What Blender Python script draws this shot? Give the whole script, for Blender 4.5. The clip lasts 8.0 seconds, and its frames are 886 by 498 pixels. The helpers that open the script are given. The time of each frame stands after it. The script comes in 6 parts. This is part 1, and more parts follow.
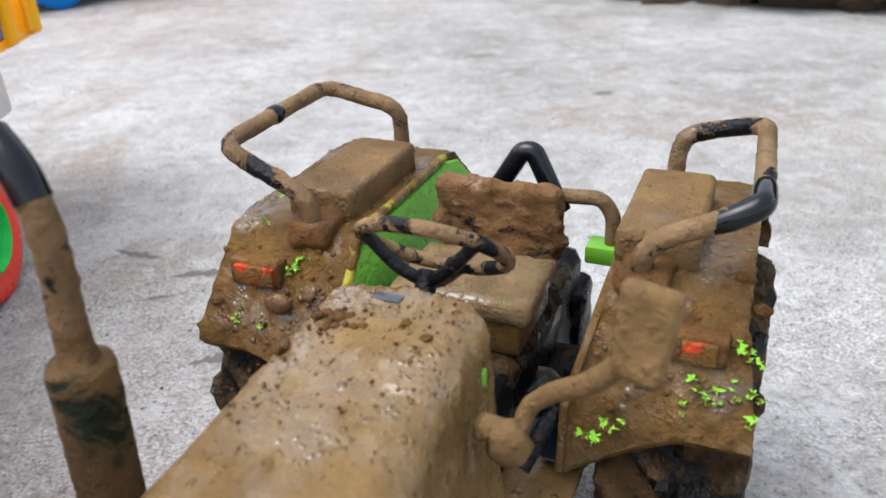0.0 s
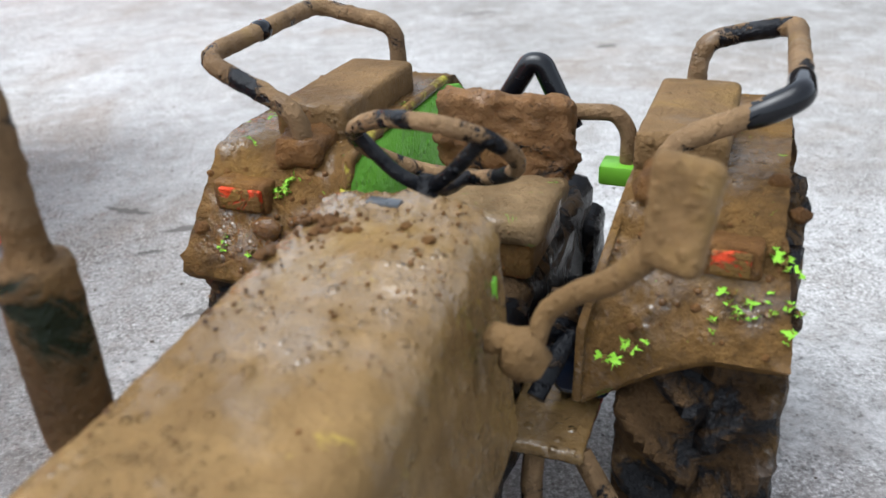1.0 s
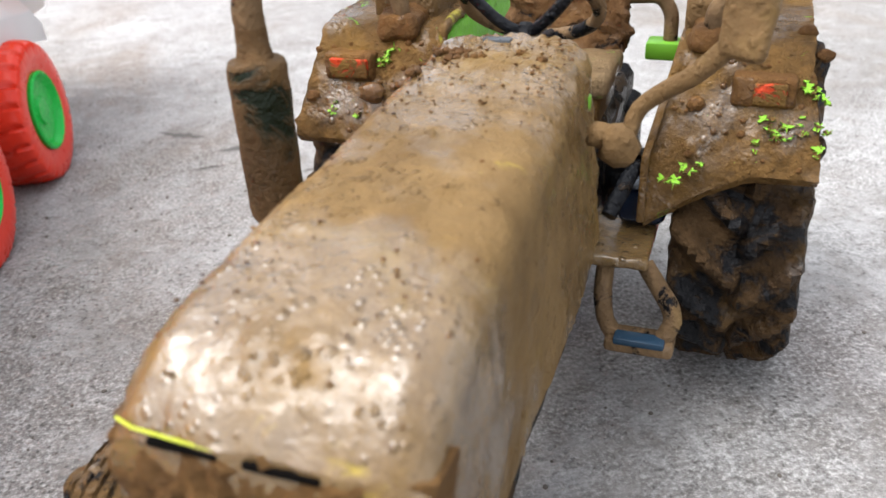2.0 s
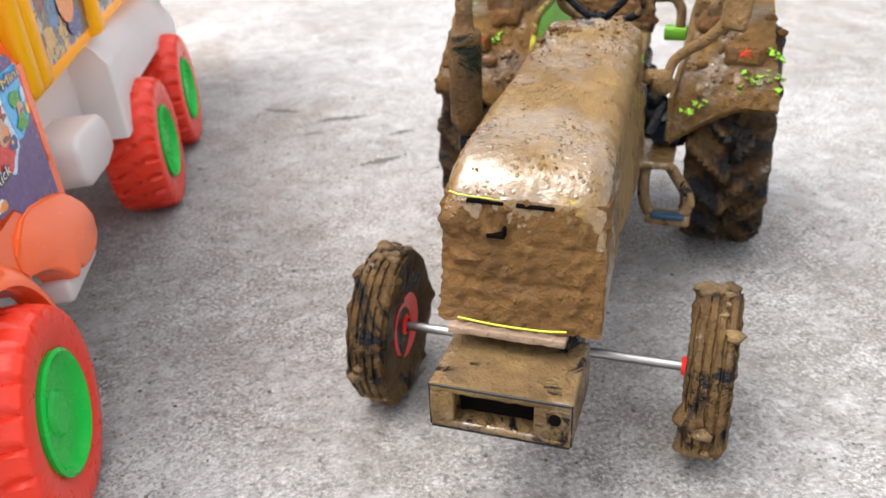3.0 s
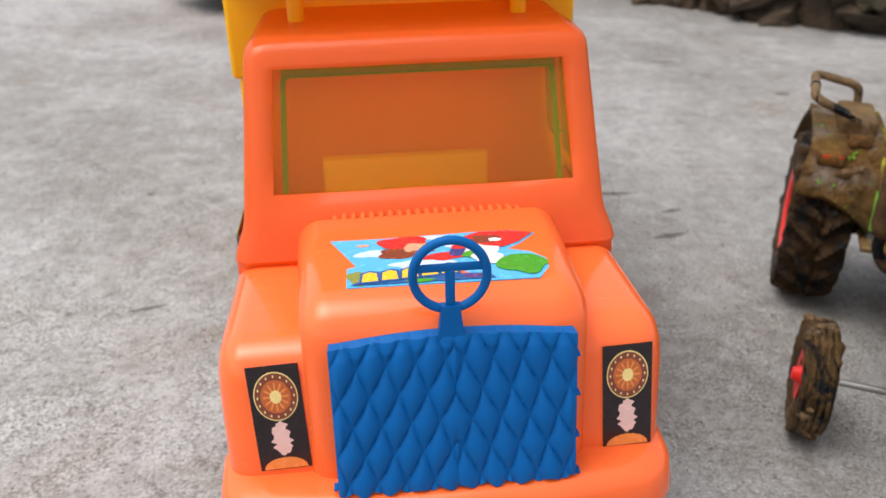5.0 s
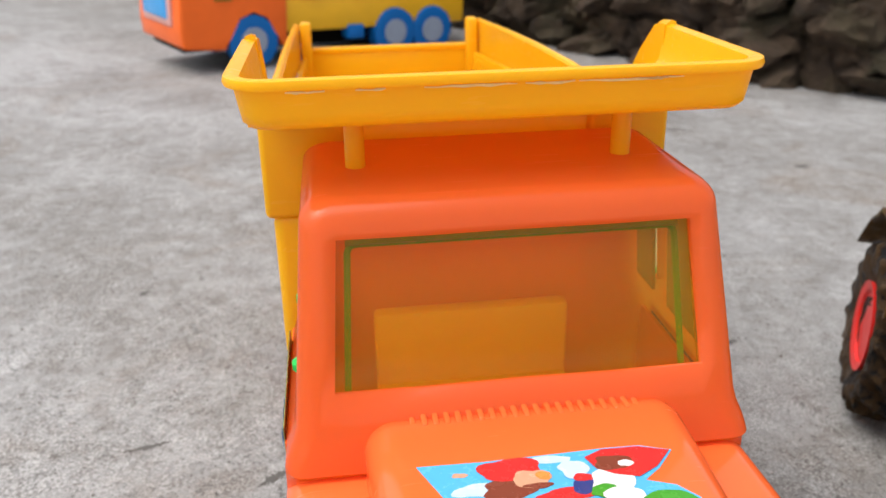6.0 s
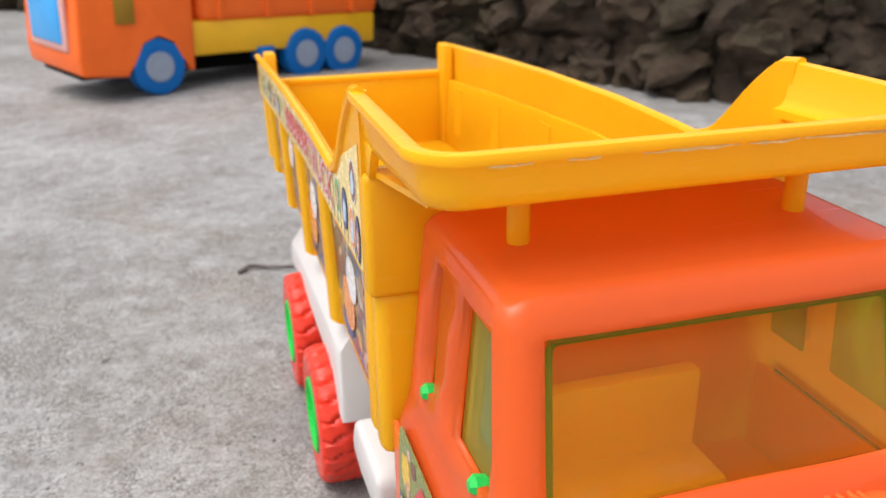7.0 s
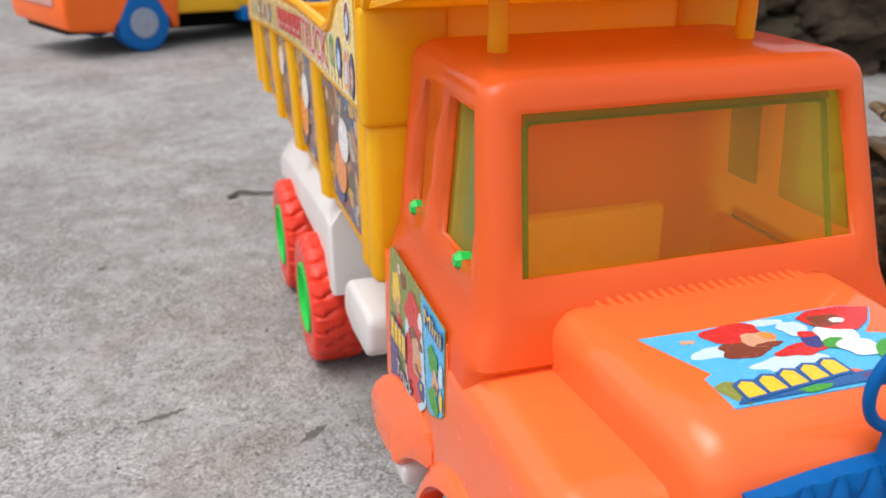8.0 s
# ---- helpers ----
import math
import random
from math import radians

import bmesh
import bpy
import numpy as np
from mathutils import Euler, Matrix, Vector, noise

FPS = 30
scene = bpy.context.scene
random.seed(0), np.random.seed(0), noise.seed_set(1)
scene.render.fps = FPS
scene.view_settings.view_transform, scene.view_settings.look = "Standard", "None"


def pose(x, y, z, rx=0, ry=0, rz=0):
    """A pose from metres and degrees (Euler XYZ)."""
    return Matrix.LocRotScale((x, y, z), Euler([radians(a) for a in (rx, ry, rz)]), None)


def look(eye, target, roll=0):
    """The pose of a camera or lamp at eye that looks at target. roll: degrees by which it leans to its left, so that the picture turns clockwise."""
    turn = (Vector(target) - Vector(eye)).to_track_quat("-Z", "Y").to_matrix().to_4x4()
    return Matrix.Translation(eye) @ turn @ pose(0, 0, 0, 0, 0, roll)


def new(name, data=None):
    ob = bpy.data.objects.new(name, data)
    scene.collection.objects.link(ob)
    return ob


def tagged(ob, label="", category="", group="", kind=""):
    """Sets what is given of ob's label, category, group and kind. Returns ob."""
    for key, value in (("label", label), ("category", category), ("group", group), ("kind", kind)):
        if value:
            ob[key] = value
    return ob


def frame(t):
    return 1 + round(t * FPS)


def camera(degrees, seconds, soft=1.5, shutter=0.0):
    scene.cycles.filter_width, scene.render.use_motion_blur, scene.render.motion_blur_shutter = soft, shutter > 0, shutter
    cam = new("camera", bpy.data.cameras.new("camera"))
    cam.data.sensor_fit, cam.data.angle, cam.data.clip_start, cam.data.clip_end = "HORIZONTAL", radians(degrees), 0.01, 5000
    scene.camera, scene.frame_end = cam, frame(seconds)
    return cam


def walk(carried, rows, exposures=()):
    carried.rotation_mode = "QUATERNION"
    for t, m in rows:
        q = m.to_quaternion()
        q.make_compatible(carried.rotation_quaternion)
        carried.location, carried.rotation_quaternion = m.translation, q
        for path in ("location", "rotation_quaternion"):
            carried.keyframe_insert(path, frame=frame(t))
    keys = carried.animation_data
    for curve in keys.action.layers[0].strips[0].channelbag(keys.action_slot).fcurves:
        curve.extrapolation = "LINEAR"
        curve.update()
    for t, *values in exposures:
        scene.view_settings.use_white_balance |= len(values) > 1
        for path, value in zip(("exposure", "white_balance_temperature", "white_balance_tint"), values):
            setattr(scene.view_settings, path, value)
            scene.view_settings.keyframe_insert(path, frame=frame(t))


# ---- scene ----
# Two plastic toys and a third behind them on a concrete yard, by a rough stone wall.
cam = camera(56.0, 8.0)
cam.data.dof.use_dof = True
cam.data.dof.focus_distance = 0.2
cam.data.dof.aperture_fstop = 26.0
PATH = [
    (0, (0.01826, 0.03473, 0.17760), (0.05738, 0.30164, 0.04640), -1.27),
    (0.5, (0.02387, 0.05059, 0.17037), (0.06152, 0.31683, 0.03739), -1.78),
    (1, (0.01880, 0.04310, 0.15900), (0.05655, 0.30663, 0.02078), -2.43),
    (1.5, (0.00794, 0.03167, 0.14954), (0.04766, 0.29085, 0.00377), -2.81),
    (1.7, (0.00057, 0.02332, 0.14870), (0.04052, 0.28220, 0.00246), -2.86),
    (2.8, (-0.06104, -0.07676, 0.16474), (-0.01068, 0.18122, 0.02015), -2.77),
    (3, (-0.07697, -0.09868, 0.17318), (-0.02655, 0.15958, 0.02909), -2.61),
    (3.5, (-0.12657, -0.14081, 0.19031), (-0.07622, 0.12007, 0.05100), -1.71),
    (4, (-0.17589, -0.16534, 0.19671), (-0.12465, 0.09842, 0.06327), -0.46),
    (4.5, (-0.22535, -0.15826, 0.20512), (-0.17626, 0.10762, 0.07511), 0.60),
    (4.7, (-0.24125, -0.15190, 0.21088), (-0.19351, 0.11442, 0.08128), 1.25),
    (5.8, (-0.27091, -0.08512, 0.23318), (-0.22235, 0.18498, 0.11199), 2.01),
    (6, (-0.27775, -0.07034, 0.23529), (-0.22091, 0.20035, 0.11912), 2.05),
    (6.2, (-0.29154, -0.05404, 0.23933), (-0.22146, 0.21418, 0.12468), 2.45),
    (6.5, (-0.30741, -0.03278, 0.23925), (-0.22518, 0.23441, 0.13039), 2.32),
    (7, (-0.33658, -0.01454, 0.23572), (-0.23833, 0.24664, 0.12557), 2.33),
    (7.5, (-0.34973, -0.03141, 0.21474), (-0.24612, 0.22679, 0.10251), 2.81),
    (8, (-0.35002, -0.05033, 0.20133), (-0.24571, 0.20681, 0.08732), 2.84),
]
walk(cam, [(t, look(eye, target, roll)) for t, eye, target, roll in PATH],
     exposures=[(0.0, 1.41, 6100, 9), (0.5, 1.41, 5900, 7), (1.0, 1.46, 5950, 7), (1.5, 1.56, 6150, 10), (3.0, 1.72, 6500, 10), (3.5, 1.26, 6550, 10), (4.0, 1.08, 6550, 10), (4.5, 0.82, 6550, 10), (6.0, 0.78, 6500, 10), (7.0, 0.82, 6450, 10), (8.0, 0.66, 6450, 10)])

# ---- light: an overcast sky, with a broad soft sun behind thin cloud ----
SUN_ELEVATION, SUN_TURN = 66.0, -95.0
world = bpy.data.worlds.new("overcast_sky")
scene.world = world
world.use_nodes = True
wn, wl = world.node_tree.nodes, world.node_tree.links
sky = wn.new("ShaderNodeTexSky")
sky.sky_type = "NISHITA"
sky.sun_disc = False
sky.sun_elevation, sky.sun_rotation = radians(SUN_ELEVATION), radians(SUN_TURN)
sky.dust_density, sky.ozone_density = 4.0, 1.0
grey = wn.new("ShaderNodeHueSaturation")
grey.inputs["Saturation"].default_value = 0.25
wl.new(sky.outputs["Color"], grey.inputs["Color"])
wl.new(grey.outputs["Color"], wn["Background"].inputs["Color"])
wn["Background"].inputs["Strength"].default_value = 0.15
sun = new("sun", bpy.data.lights.new("sun", "SUN"))
sun.data.energy, sun.data.angle, sun.data.color = 0.7, radians(55), (1.0, 0.98, 0.95)
e, a = radians(SUN_ELEVATION), radians(SUN_TURN)
way_to_sun = Vector((math.sin(a) * math.cos(e), math.cos(a) * math.cos(e), math.sin(e)))
sun.matrix_world = look(way_to_sun * 5, (0, 0, 0))


# ---- materials ----
def nodes_of(name):
    m = bpy.data.materials.new(name)
    m.use_nodes = True
    t = m.node_tree
    return m, t.nodes, t.links, t.nodes["Principled BSDF"]


def noise_node(n, l, vec, scale, detail=6.0, rough=0.6, distort=0.0):
    k = n.new("ShaderNodeTexNoise")
    k.inputs["Scale"].default_value, k.inputs["Detail"].default_value = scale, detail
    k.inputs["Roughness"].default_value, k.inputs["Distortion"].default_value = rough, distort
    l.new(vec, k.inputs["Vector"])
    return k.outputs["Fac"]


def ramp(n, l, fac, stops):
    r = n.new("ShaderNodeValToRGB")
    el = r.color_ramp.elements
    while len(el) < len(stops):
        el.new(0.5)
    for e_, (p, c) in zip(el, stops):
        e_.position, e_.color = p, (*c, 1) if len(c) == 3 else c
    l.new(fac, r.inputs["Fac"])
    return r.outputs["Color"]


def grey_ramp(n, l, fac, a, b, va=0.0, vb=1.0):
    return ramp(n, l, fac, [(a, (va, va, va)), (b, (vb, vb, vb))])


def mix(n, l, fac, c1, c2, how="MIX"):
    m = n.new("ShaderNodeMix")
    m.data_type, m.blend_type = "RGBA", how
    for sock, v in ((m.inputs[0], fac), (m.inputs[6], c1), (m.inputs[7], c2)):
        if isinstance(v, (int, float)):
            sock.default_value = v
        elif isinstance(v, tuple):
            sock.default_value = (*v, 1)
        else:
            l.new(v, sock)
    return m.outputs[2]


def bump(n, l, height, strength, distance, base=None):
    b = n.new("ShaderNodeBump")
    b.inputs["Strength"].default_value, b.inputs["Distance"].default_value = strength, distance
    l.new(height, b.inputs["Height"])
    if base is not None:
        l.new(base, b.inputs["Normal"])
    return b.outputs["Normal"]


def obj_coords(n):
    return n.new("ShaderNodeTexCoord").outputs["Object"]


def mud(name, paint, cover=0.42, paint_rough=0.3, dark=(0.034, 0.017, 0.0045), light=(0.18, 0.096, 0.027), patch=120.0, wet=0.6, relief=0.8, edge=0.03, pimples=0.5, wet_ends=False):
    """Dried and wet mud over painted plastic; cover: lower values bare less of the paint."""
    m, n, l, p = nodes_of(name)
    v = obj_coords(n)
    big = noise_node(n, l, v, 38.0, 6.0, 0.62, 0.5)
    mid = noise_node(n, l, v, 150.0, 6.0, 0.65)
    fine = noise_node(n, l, v, 520.0, 8.0, 0.72)
    grit = noise_node(n, l, v, 1700.0, 4.0, 0.7)
    brown = ramp(n, l, big, [(0.28, dark), (0.47, tuple((x * 0.8 + y) / 1.8 for x, y in zip(dark, light))), (0.7, light)])
    brown = mix(n, l, grey_ramp(n, l, mid, 0.52, 0.72, 0.0, 0.55), brown, tuple(x * 1.3 for x in light))
    brown = mix(n, l, grey_ramp(n, l, mid, 0.3, 0.44, 0.6, 0.0), brown, dark)
    brown = mix(n, l, grey_ramp(n, l, fine, 0.28, 0.38, 0.8, 0.0), brown, tuple(x * 0.25 for x in dark))
    brown = mix(n, l, grey_ramp(n, l, grit, 0.62, 0.75, 0.0, 0.35), brown, (0.3, 0.21, 0.12))
    # a thin yellowish smear where the mud has run off
    thin = grey_ramp(n, l, noise_node(n, l, v, 48.0, 5.0, 0.6, 0.6), 0.56, 0.72, 0.0, 0.5)
    brown = mix(n, l, thin, brown, (light[0] * 1.25, light[1] * 1.3, light[2] * 0.9))
    bare = grey_ramp(n, l, noise_node(n, l, v, patch, 6.0, 0.7, 0.8), cover - edge, cover + edge, 1.0, 0.0)
    l.new(mix(n, l, bare, brown, paint), p.inputs["Base Color"])
    film = noise_node(n, l, v, 55.0, 5.0, 0.6)
    if wet_ends:
        # standing water on the front and the back of the long hood
        along = n.new("ShaderNodeSeparateXYZ")
        l.new(v, along.inputs[0])
        reach = n.new("ShaderNodeMapRange")
        reach.inputs["From Min"].default_value, reach.inputs["From Max"].default_value = -0.01, 0.11
        l.new(along.outputs["Y"], reach.inputs["Value"])
        pool = ramp(n, l, reach.outputs[0], [(0.0, (0.26,) * 3), (0.24, (0.26,) * 3), (0.4, (0.05,) * 3), (0.62, (0.03,) * 3), (0.78, (0.2,) * 3)])
        film = mix(n, l, 1.0, film, pool, "ADD")
        film = mix(n, l, 1.0, film, (0.1, 0.1, 0.1), "SUBTRACT")
    r = grey_ramp(n, l, film, 0.62 - 0.2 * wet, 0.74 - 0.16 * wet, 0.6, 0.6 - 0.4 * wet)
    r = mix(n, l, grey_ramp(n, l, fine, 0.55, 0.75, 0.0, 0.4), r, (0.8, 0.8, 0.8))
    l.new(mix(n, l, bare, r, (paint_rough,) * 3), p.inputs["Roughness"])
    # grains and small clods caught in the mud
    cells = n.new("ShaderNodeTexVoronoi")
    cells.inputs["Scale"].default_value = 620.0
    l.new(v, cells.inputs["Vector"])
    bead = grey_ramp(n, l, cells.outputs["Distance"], 0.08, 0.42, 1.0, 0.0)
    where = grey_ramp(n, l, noise_node(n, l, v, 85.0, 4.0, 0.6), 0.46, 0.6, 0.0, 1.0)
    bead = mix(n, l, where, (0.0, 0.0, 0.0), bead)
    clods = n.new("ShaderNodeTexVoronoi")
    clods.inputs["Scale"].default_value = 290.0
    l.new(v, clods.inputs["Vector"])
    clod = grey_ramp(n, l, clods.outputs["Distance"], 0.12, 0.3, 1.0, 0.0)
    clod = mix(n, l, grey_ramp(n, l, noise_node(n, l, v, 60.0, 3.0, 0.6), 0.5, 0.62, 0.0, 1.0), (0.0, 0.0, 0.0), clod)
    h = mix(n, l, 0.3, fine, grit)
    h = mix(n, l, bare, h, (0.1, 0.1, 0.1))
    low = bump(n, l, mid, min(1.0, 0.9 * relief), 0.0032)
    low = bump(n, l, bead, pimples, 0.0010, low)
    low = bump(n, l, clod, pimples, 0.0016, low)
    l.new(bump(n, l, h, min(1.0, 1.1 * relief), 0.0013, low), p.inputs["Normal"])
    p.inputs["Specular IOR Level"].default_value = 0.16
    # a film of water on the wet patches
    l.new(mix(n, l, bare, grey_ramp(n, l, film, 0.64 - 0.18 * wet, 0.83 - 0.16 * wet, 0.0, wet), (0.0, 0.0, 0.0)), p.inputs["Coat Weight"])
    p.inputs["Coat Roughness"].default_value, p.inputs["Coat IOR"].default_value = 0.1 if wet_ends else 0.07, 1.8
    l.new(bump(n, l, mix(n, l, 0.5, mix(n, l, 0.5, bead, clod), mid), 0.6, 0.002), p.inputs["Coat Normal"])
    return m


def plastic(name, colour, rough=0.32, sub=0.0, streak=0.05, thin_colour=None, shine=0.3, gloss=0.0):
    """Moulded plastic with faint flow marks, dust and fine scratches; sub: the share of light that a thin wall lets through."""
    m, n, l, p = nodes_of(name)
    v = obj_coords(n)
    flow = noise_node(n, l, v, 22.0, 4.0, 0.55, 0.4)
    dust = noise_node(n, l, v, 260.0, 6.0, 0.7)
    c = mix(n, l, grey_ramp(n, l, flow, 0.3, 0.7, 0.0, 1.0), tuple(x * (1 - streak) for x in colour), tuple(min(1, x * (1 + streak)) for x in colour))
    c = mix(n, l, grey_ramp(n, l, dust, 0.66, 0.8, 0.0, 0.05), c, (0.6, 0.5, 0.4))
    l.new(c, p.inputs["Base Color"])
    # long fine scratches dull the gloss here and there
    squash = n.new("ShaderNodeMapping")
    squash.inputs["Scale"].default_value = (40.0, 900.0, 300.0)
    squash.inputs["Rotation"].default_value = (0.3, 0.5, 0.7)
    l.new(v, squash.inputs["Vector"])
    hair = noise_node(n, l, squash.outputs[0], 1.0, 3.0, 0.6)
    r = grey_ramp(n, l, dust, 0.3, 0.75, rough * 0.92, rough * 1.15)
    l.new(mix(n, l, grey_ramp(n, l, hair, 0.64, 0.7, 0.0, 0.2), r, (0.6, 0.6, 0.6)), p.inputs["Roughness"])
    l.new(bump(n, l, noise_node(n, l, v, 70.0, 3.0, 0.5), 0.06, 0.0008), p.inputs["Normal"])
    p.inputs["Specular IOR Level"].default_value = shine
    if gloss:
        p.inputs["Coat Weight"].default_value, p.inputs["Coat Roughness"].default_value = gloss, 0.06
    if sub:
        thin = n.new("ShaderNodeBsdfTranslucent")
        thin.inputs["Color"].default_value = (*(thin_colour or colour), 1)
        both = n.new("ShaderNodeMixShader")
        both.inputs[0].default_value = sub
        l.new(p.outputs[0], both.inputs[1])
        l.new(thin.outputs[0], both.inputs[2])
        l.new(both.outputs[0], n["Material Output"].inputs["Surface"])
    return m


def concrete():
    m, n, l, p = nodes_of("worn_concrete")
    v = obj_coords(n)
    broad = noise_node(n, l, v, 2.6, 4.0, 0.55, 0.5)
    cloud = noise_node(n, l, v, 9.0, 6.0, 0.6, 0.7)
    blotch = noise_node(n, l, v, 34.0, 9.0, 0.66, 0.3)
    pits = noise_node(n, l, v, 260.0, 7.0, 0.68)
    sand = noise_node(n, l, v, 700.0, 6.0, 0.75)
    c = ramp(n, l, broad, [(0.36, (0.2, 0.188, 0.175)), (0.5, (0.25, 0.241, 0.231)), (0.64, (0.34, 0.336, 0.331))])
    c = mix(n, l, grey_ramp(n, l, cloud, 0.49, 0.64, 0.0, 0.55), c, (0.38, 0.377, 0.374))
    c = mix(n, l, grey_ramp(n, l, cloud, 0.3, 0.46, 0.45, 0.0), c, (0.14, 0.129, 0.12))
    c = mix(n, l, grey_ramp(n, l, blotch, 0.52, 0.68, 0.0, 0.55), c, (0.39, 0.382, 0.376))
    c = mix(n, l, grey_ramp(n, l, blotch, 0.33, 0.46, 0.55, 0.0), c, (0.13, 0.113, 0.098))
    rust = noise_node(n, l, v, 5.5, 6.0, 0.62, 1.2)
    c = mix(n, l, grey_ramp(n, l, rust, 0.53, 0.68, 0.0, 0.55), c, (0.19, 0.145, 0.108))
    c = mix(n, l, grey_ramp(n, l, pits, 0.34, 0.43, 0.65, 0.0), c, (0.06, 0.052, 0.044))
    c = mix(n, l, grey_ramp(n, l, pits, 0.62, 0.72, 0.0, 0.4), c, (0.42, 0.41, 0.4))
    # small cloudy stains, a finger's width across
    stain = noise_node(n, l, v, 85.0, 5.0, 0.62, 0.6)
    c = mix(n, l, grey_ramp(n, l, stain, 0.36, 0.48, 0.35, 0.0), c, (0.15, 0.13, 0.113))
    c = mix(n, l, grey_ramp(n, l, stain, 0.53, 0.66, 0.0, 0.35), c, (0.44, 0.432, 0.425))
    # the fine sand lies open in worn patches and is trowelled smooth elsewhere
    worn = grey_ramp(n, l, noise_node(n, l, v, 16.0, 7.0, 0.68, 0.8), 0.4, 0.58, 0.3, 1.0)
    grain = mix(n, l, grey_ramp(n, l, sand, 0.4, 0.49, 0.62, 0.0), c, (0.06, 0.05, 0.041))
    grain = mix(n, l, grey_ramp(n, l, sand, 0.515, 0.61, 0.0, 0.6), grain, (0.58, 0.56, 0.535))
    c = mix(n, l, worn, c, grain)
    # small open pores, in drifts
    cells = n.new("ShaderNodeTexVoronoi")
    cells.inputs["Scale"].default_value = 380.0
    l.new(v, cells.inputs["Vector"])
    drift = grey_ramp(n, l, noise_node(n, l, v, 14.0, 5.0, 0.65), 0.42, 0.6, 0.15, 1.0)
    pore = mix(n, l, drift, (0.0, 0.0, 0.0), grey_ramp(n, l, cells.outputs["Distance"], 0.1, 0.27, 1.0, 0.0))
    c = mix(n, l, mix(n, l, 0.85, (0.0, 0.0, 0.0), pore), c, (0.07, 0.064, 0.058))
    l.new(c, p.inputs["Base Color"])
    l.new(grey_ramp(n, l, cloud, 0.35, 0.65, 0.66, 0.88), p.inputs["Roughness"])
    h = mix(n, l, 0.35, grey_ramp(n, l, pits, 0.3, 0.5, 0.0, 1.0), sand)
    low = bump(n, l, blotch, 0.25, 0.003)
    low = bump(n, l, mix(n, l, pore, (1.0, 1.0, 1.0), (0.0, 0.0, 0.0)), 0.5, 0.0008, low)
    l.new(bump(n, l, h, 0.7, 0.0012, low), p.inputs["Normal"])
    return m


def stone():
    m, n, l, p = nodes_of("mossy_stone")
    v = n.new("ShaderNodeNewGeometry").outputs["Position"]
    a_ = noise_node(n, l, v, 26.0, 9.0, 0.7, 0.6)
    b_ = noise_node(n, l, v, 130.0, 7.0, 0.7)
    c = ramp(n, l, a_, [(0.3, (0.015, 0.008, 0.004)), (0.46, (0.058, 0.034, 0.017)), (0.6, (0.1, 0.062, 0.033)), (0.74, (0.16, 0.108, 0.064))])
    moss = grey_ramp(n, l, noise_node(n, l, v, 9.0, 6.0, 0.65), 0.48, 0.6, 0.0, 0.6)
    c = mix(n, l, moss, c, (0.06, 0.058, 0.02))
    info = n.new("ShaderNodeObjectInfo")
    c = mix(n, l, 0.35, c, ramp(n, l, info.outputs["Random"], [(0.0, (0.03, 0.018, 0.01)), (1.0, (0.14, 0.09, 0.055))]))
    l.new(c, p.inputs["Base Color"])
    p.inputs["Roughness"].default_value = 0.92
    l.new(bump(n, l, mix(n, l, 0.4, a_, b_), 1.0, 0.03), p.inputs["Normal"])
    return m


def plain(name, colour, rough=0.4, metal=0.0):
    m, n, l, p = nodes_of(name)
    v = obj_coords(n)
    k = noise_node(n, l, v, 300.0, 5.0, 0.65)
    l.new(mix(n, l, grey_ramp(n, l, k, 0.3, 0.7), tuple(x * 0.94 for x in colour), tuple(min(1.0, x * 1.05) for x in colour)), p.inputs["Base Color"])
    l.new(grey_ramp(n, l, k, 0.3, 0.7, rough * 0.8, min(1.0, rough * 1.25)), p.inputs["Roughness"])
    p.inputs["Metallic"].default_value = metal
    return m


def tinted_pane(name, tint, fill_haze=0.1, fill_haze_colour=(0.5, 0.6, 0.15)):
    """Thin clear plastic: it lets tinted light through, glows faintly with it and shines at a slant. The haze colour
    paints in a bright interior and reflected sky.
    """
    m, n, l, p = nodes_of(name)
    clear = n.new("ShaderNodeBsdfTransparent")
    clear.inputs["Color"].default_value = (*tint, 1)
    glow = n.new("ShaderNodeBsdfTranslucent")
    glow.inputs["Color"].default_value = (*fill_haze_colour, 1)
    body = n.new("ShaderNodeMixShader")
    body.inputs[0].default_value = fill_haze
    veil = n.new("ShaderNodeBsdfDiffuse")
    veil.inputs["Color"].default_value = (*fill_haze_colour, 1)
    cloudy = n.new("ShaderNodeMixShader")
    l.new(glow.outputs[0], cloudy.inputs[1])
    l.new(veil.outputs[0], cloudy.inputs[2])
    l.new(clear.outputs[0], body.inputs[1])
    l.new(cloudy.outputs[0], body.inputs[2])
    gloss = n.new("ShaderNodeBsdfGlossy")
    gloss.inputs["Roughness"].default_value = 0.05
    fres = n.new("ShaderNodeFresnel")
    fres.inputs["IOR"].default_value = 1.25
    both = n.new("ShaderNodeMixShader")
    l.new(fres.outputs[0], both.inputs[0])
    l.new(body.outputs[0], both.inputs[1])
    l.new(gloss.outputs[0], both.inputs[2])
    l.new(both.outputs[0], n["Material Output"].inputs["Surface"])
    n.remove(p)
    return m


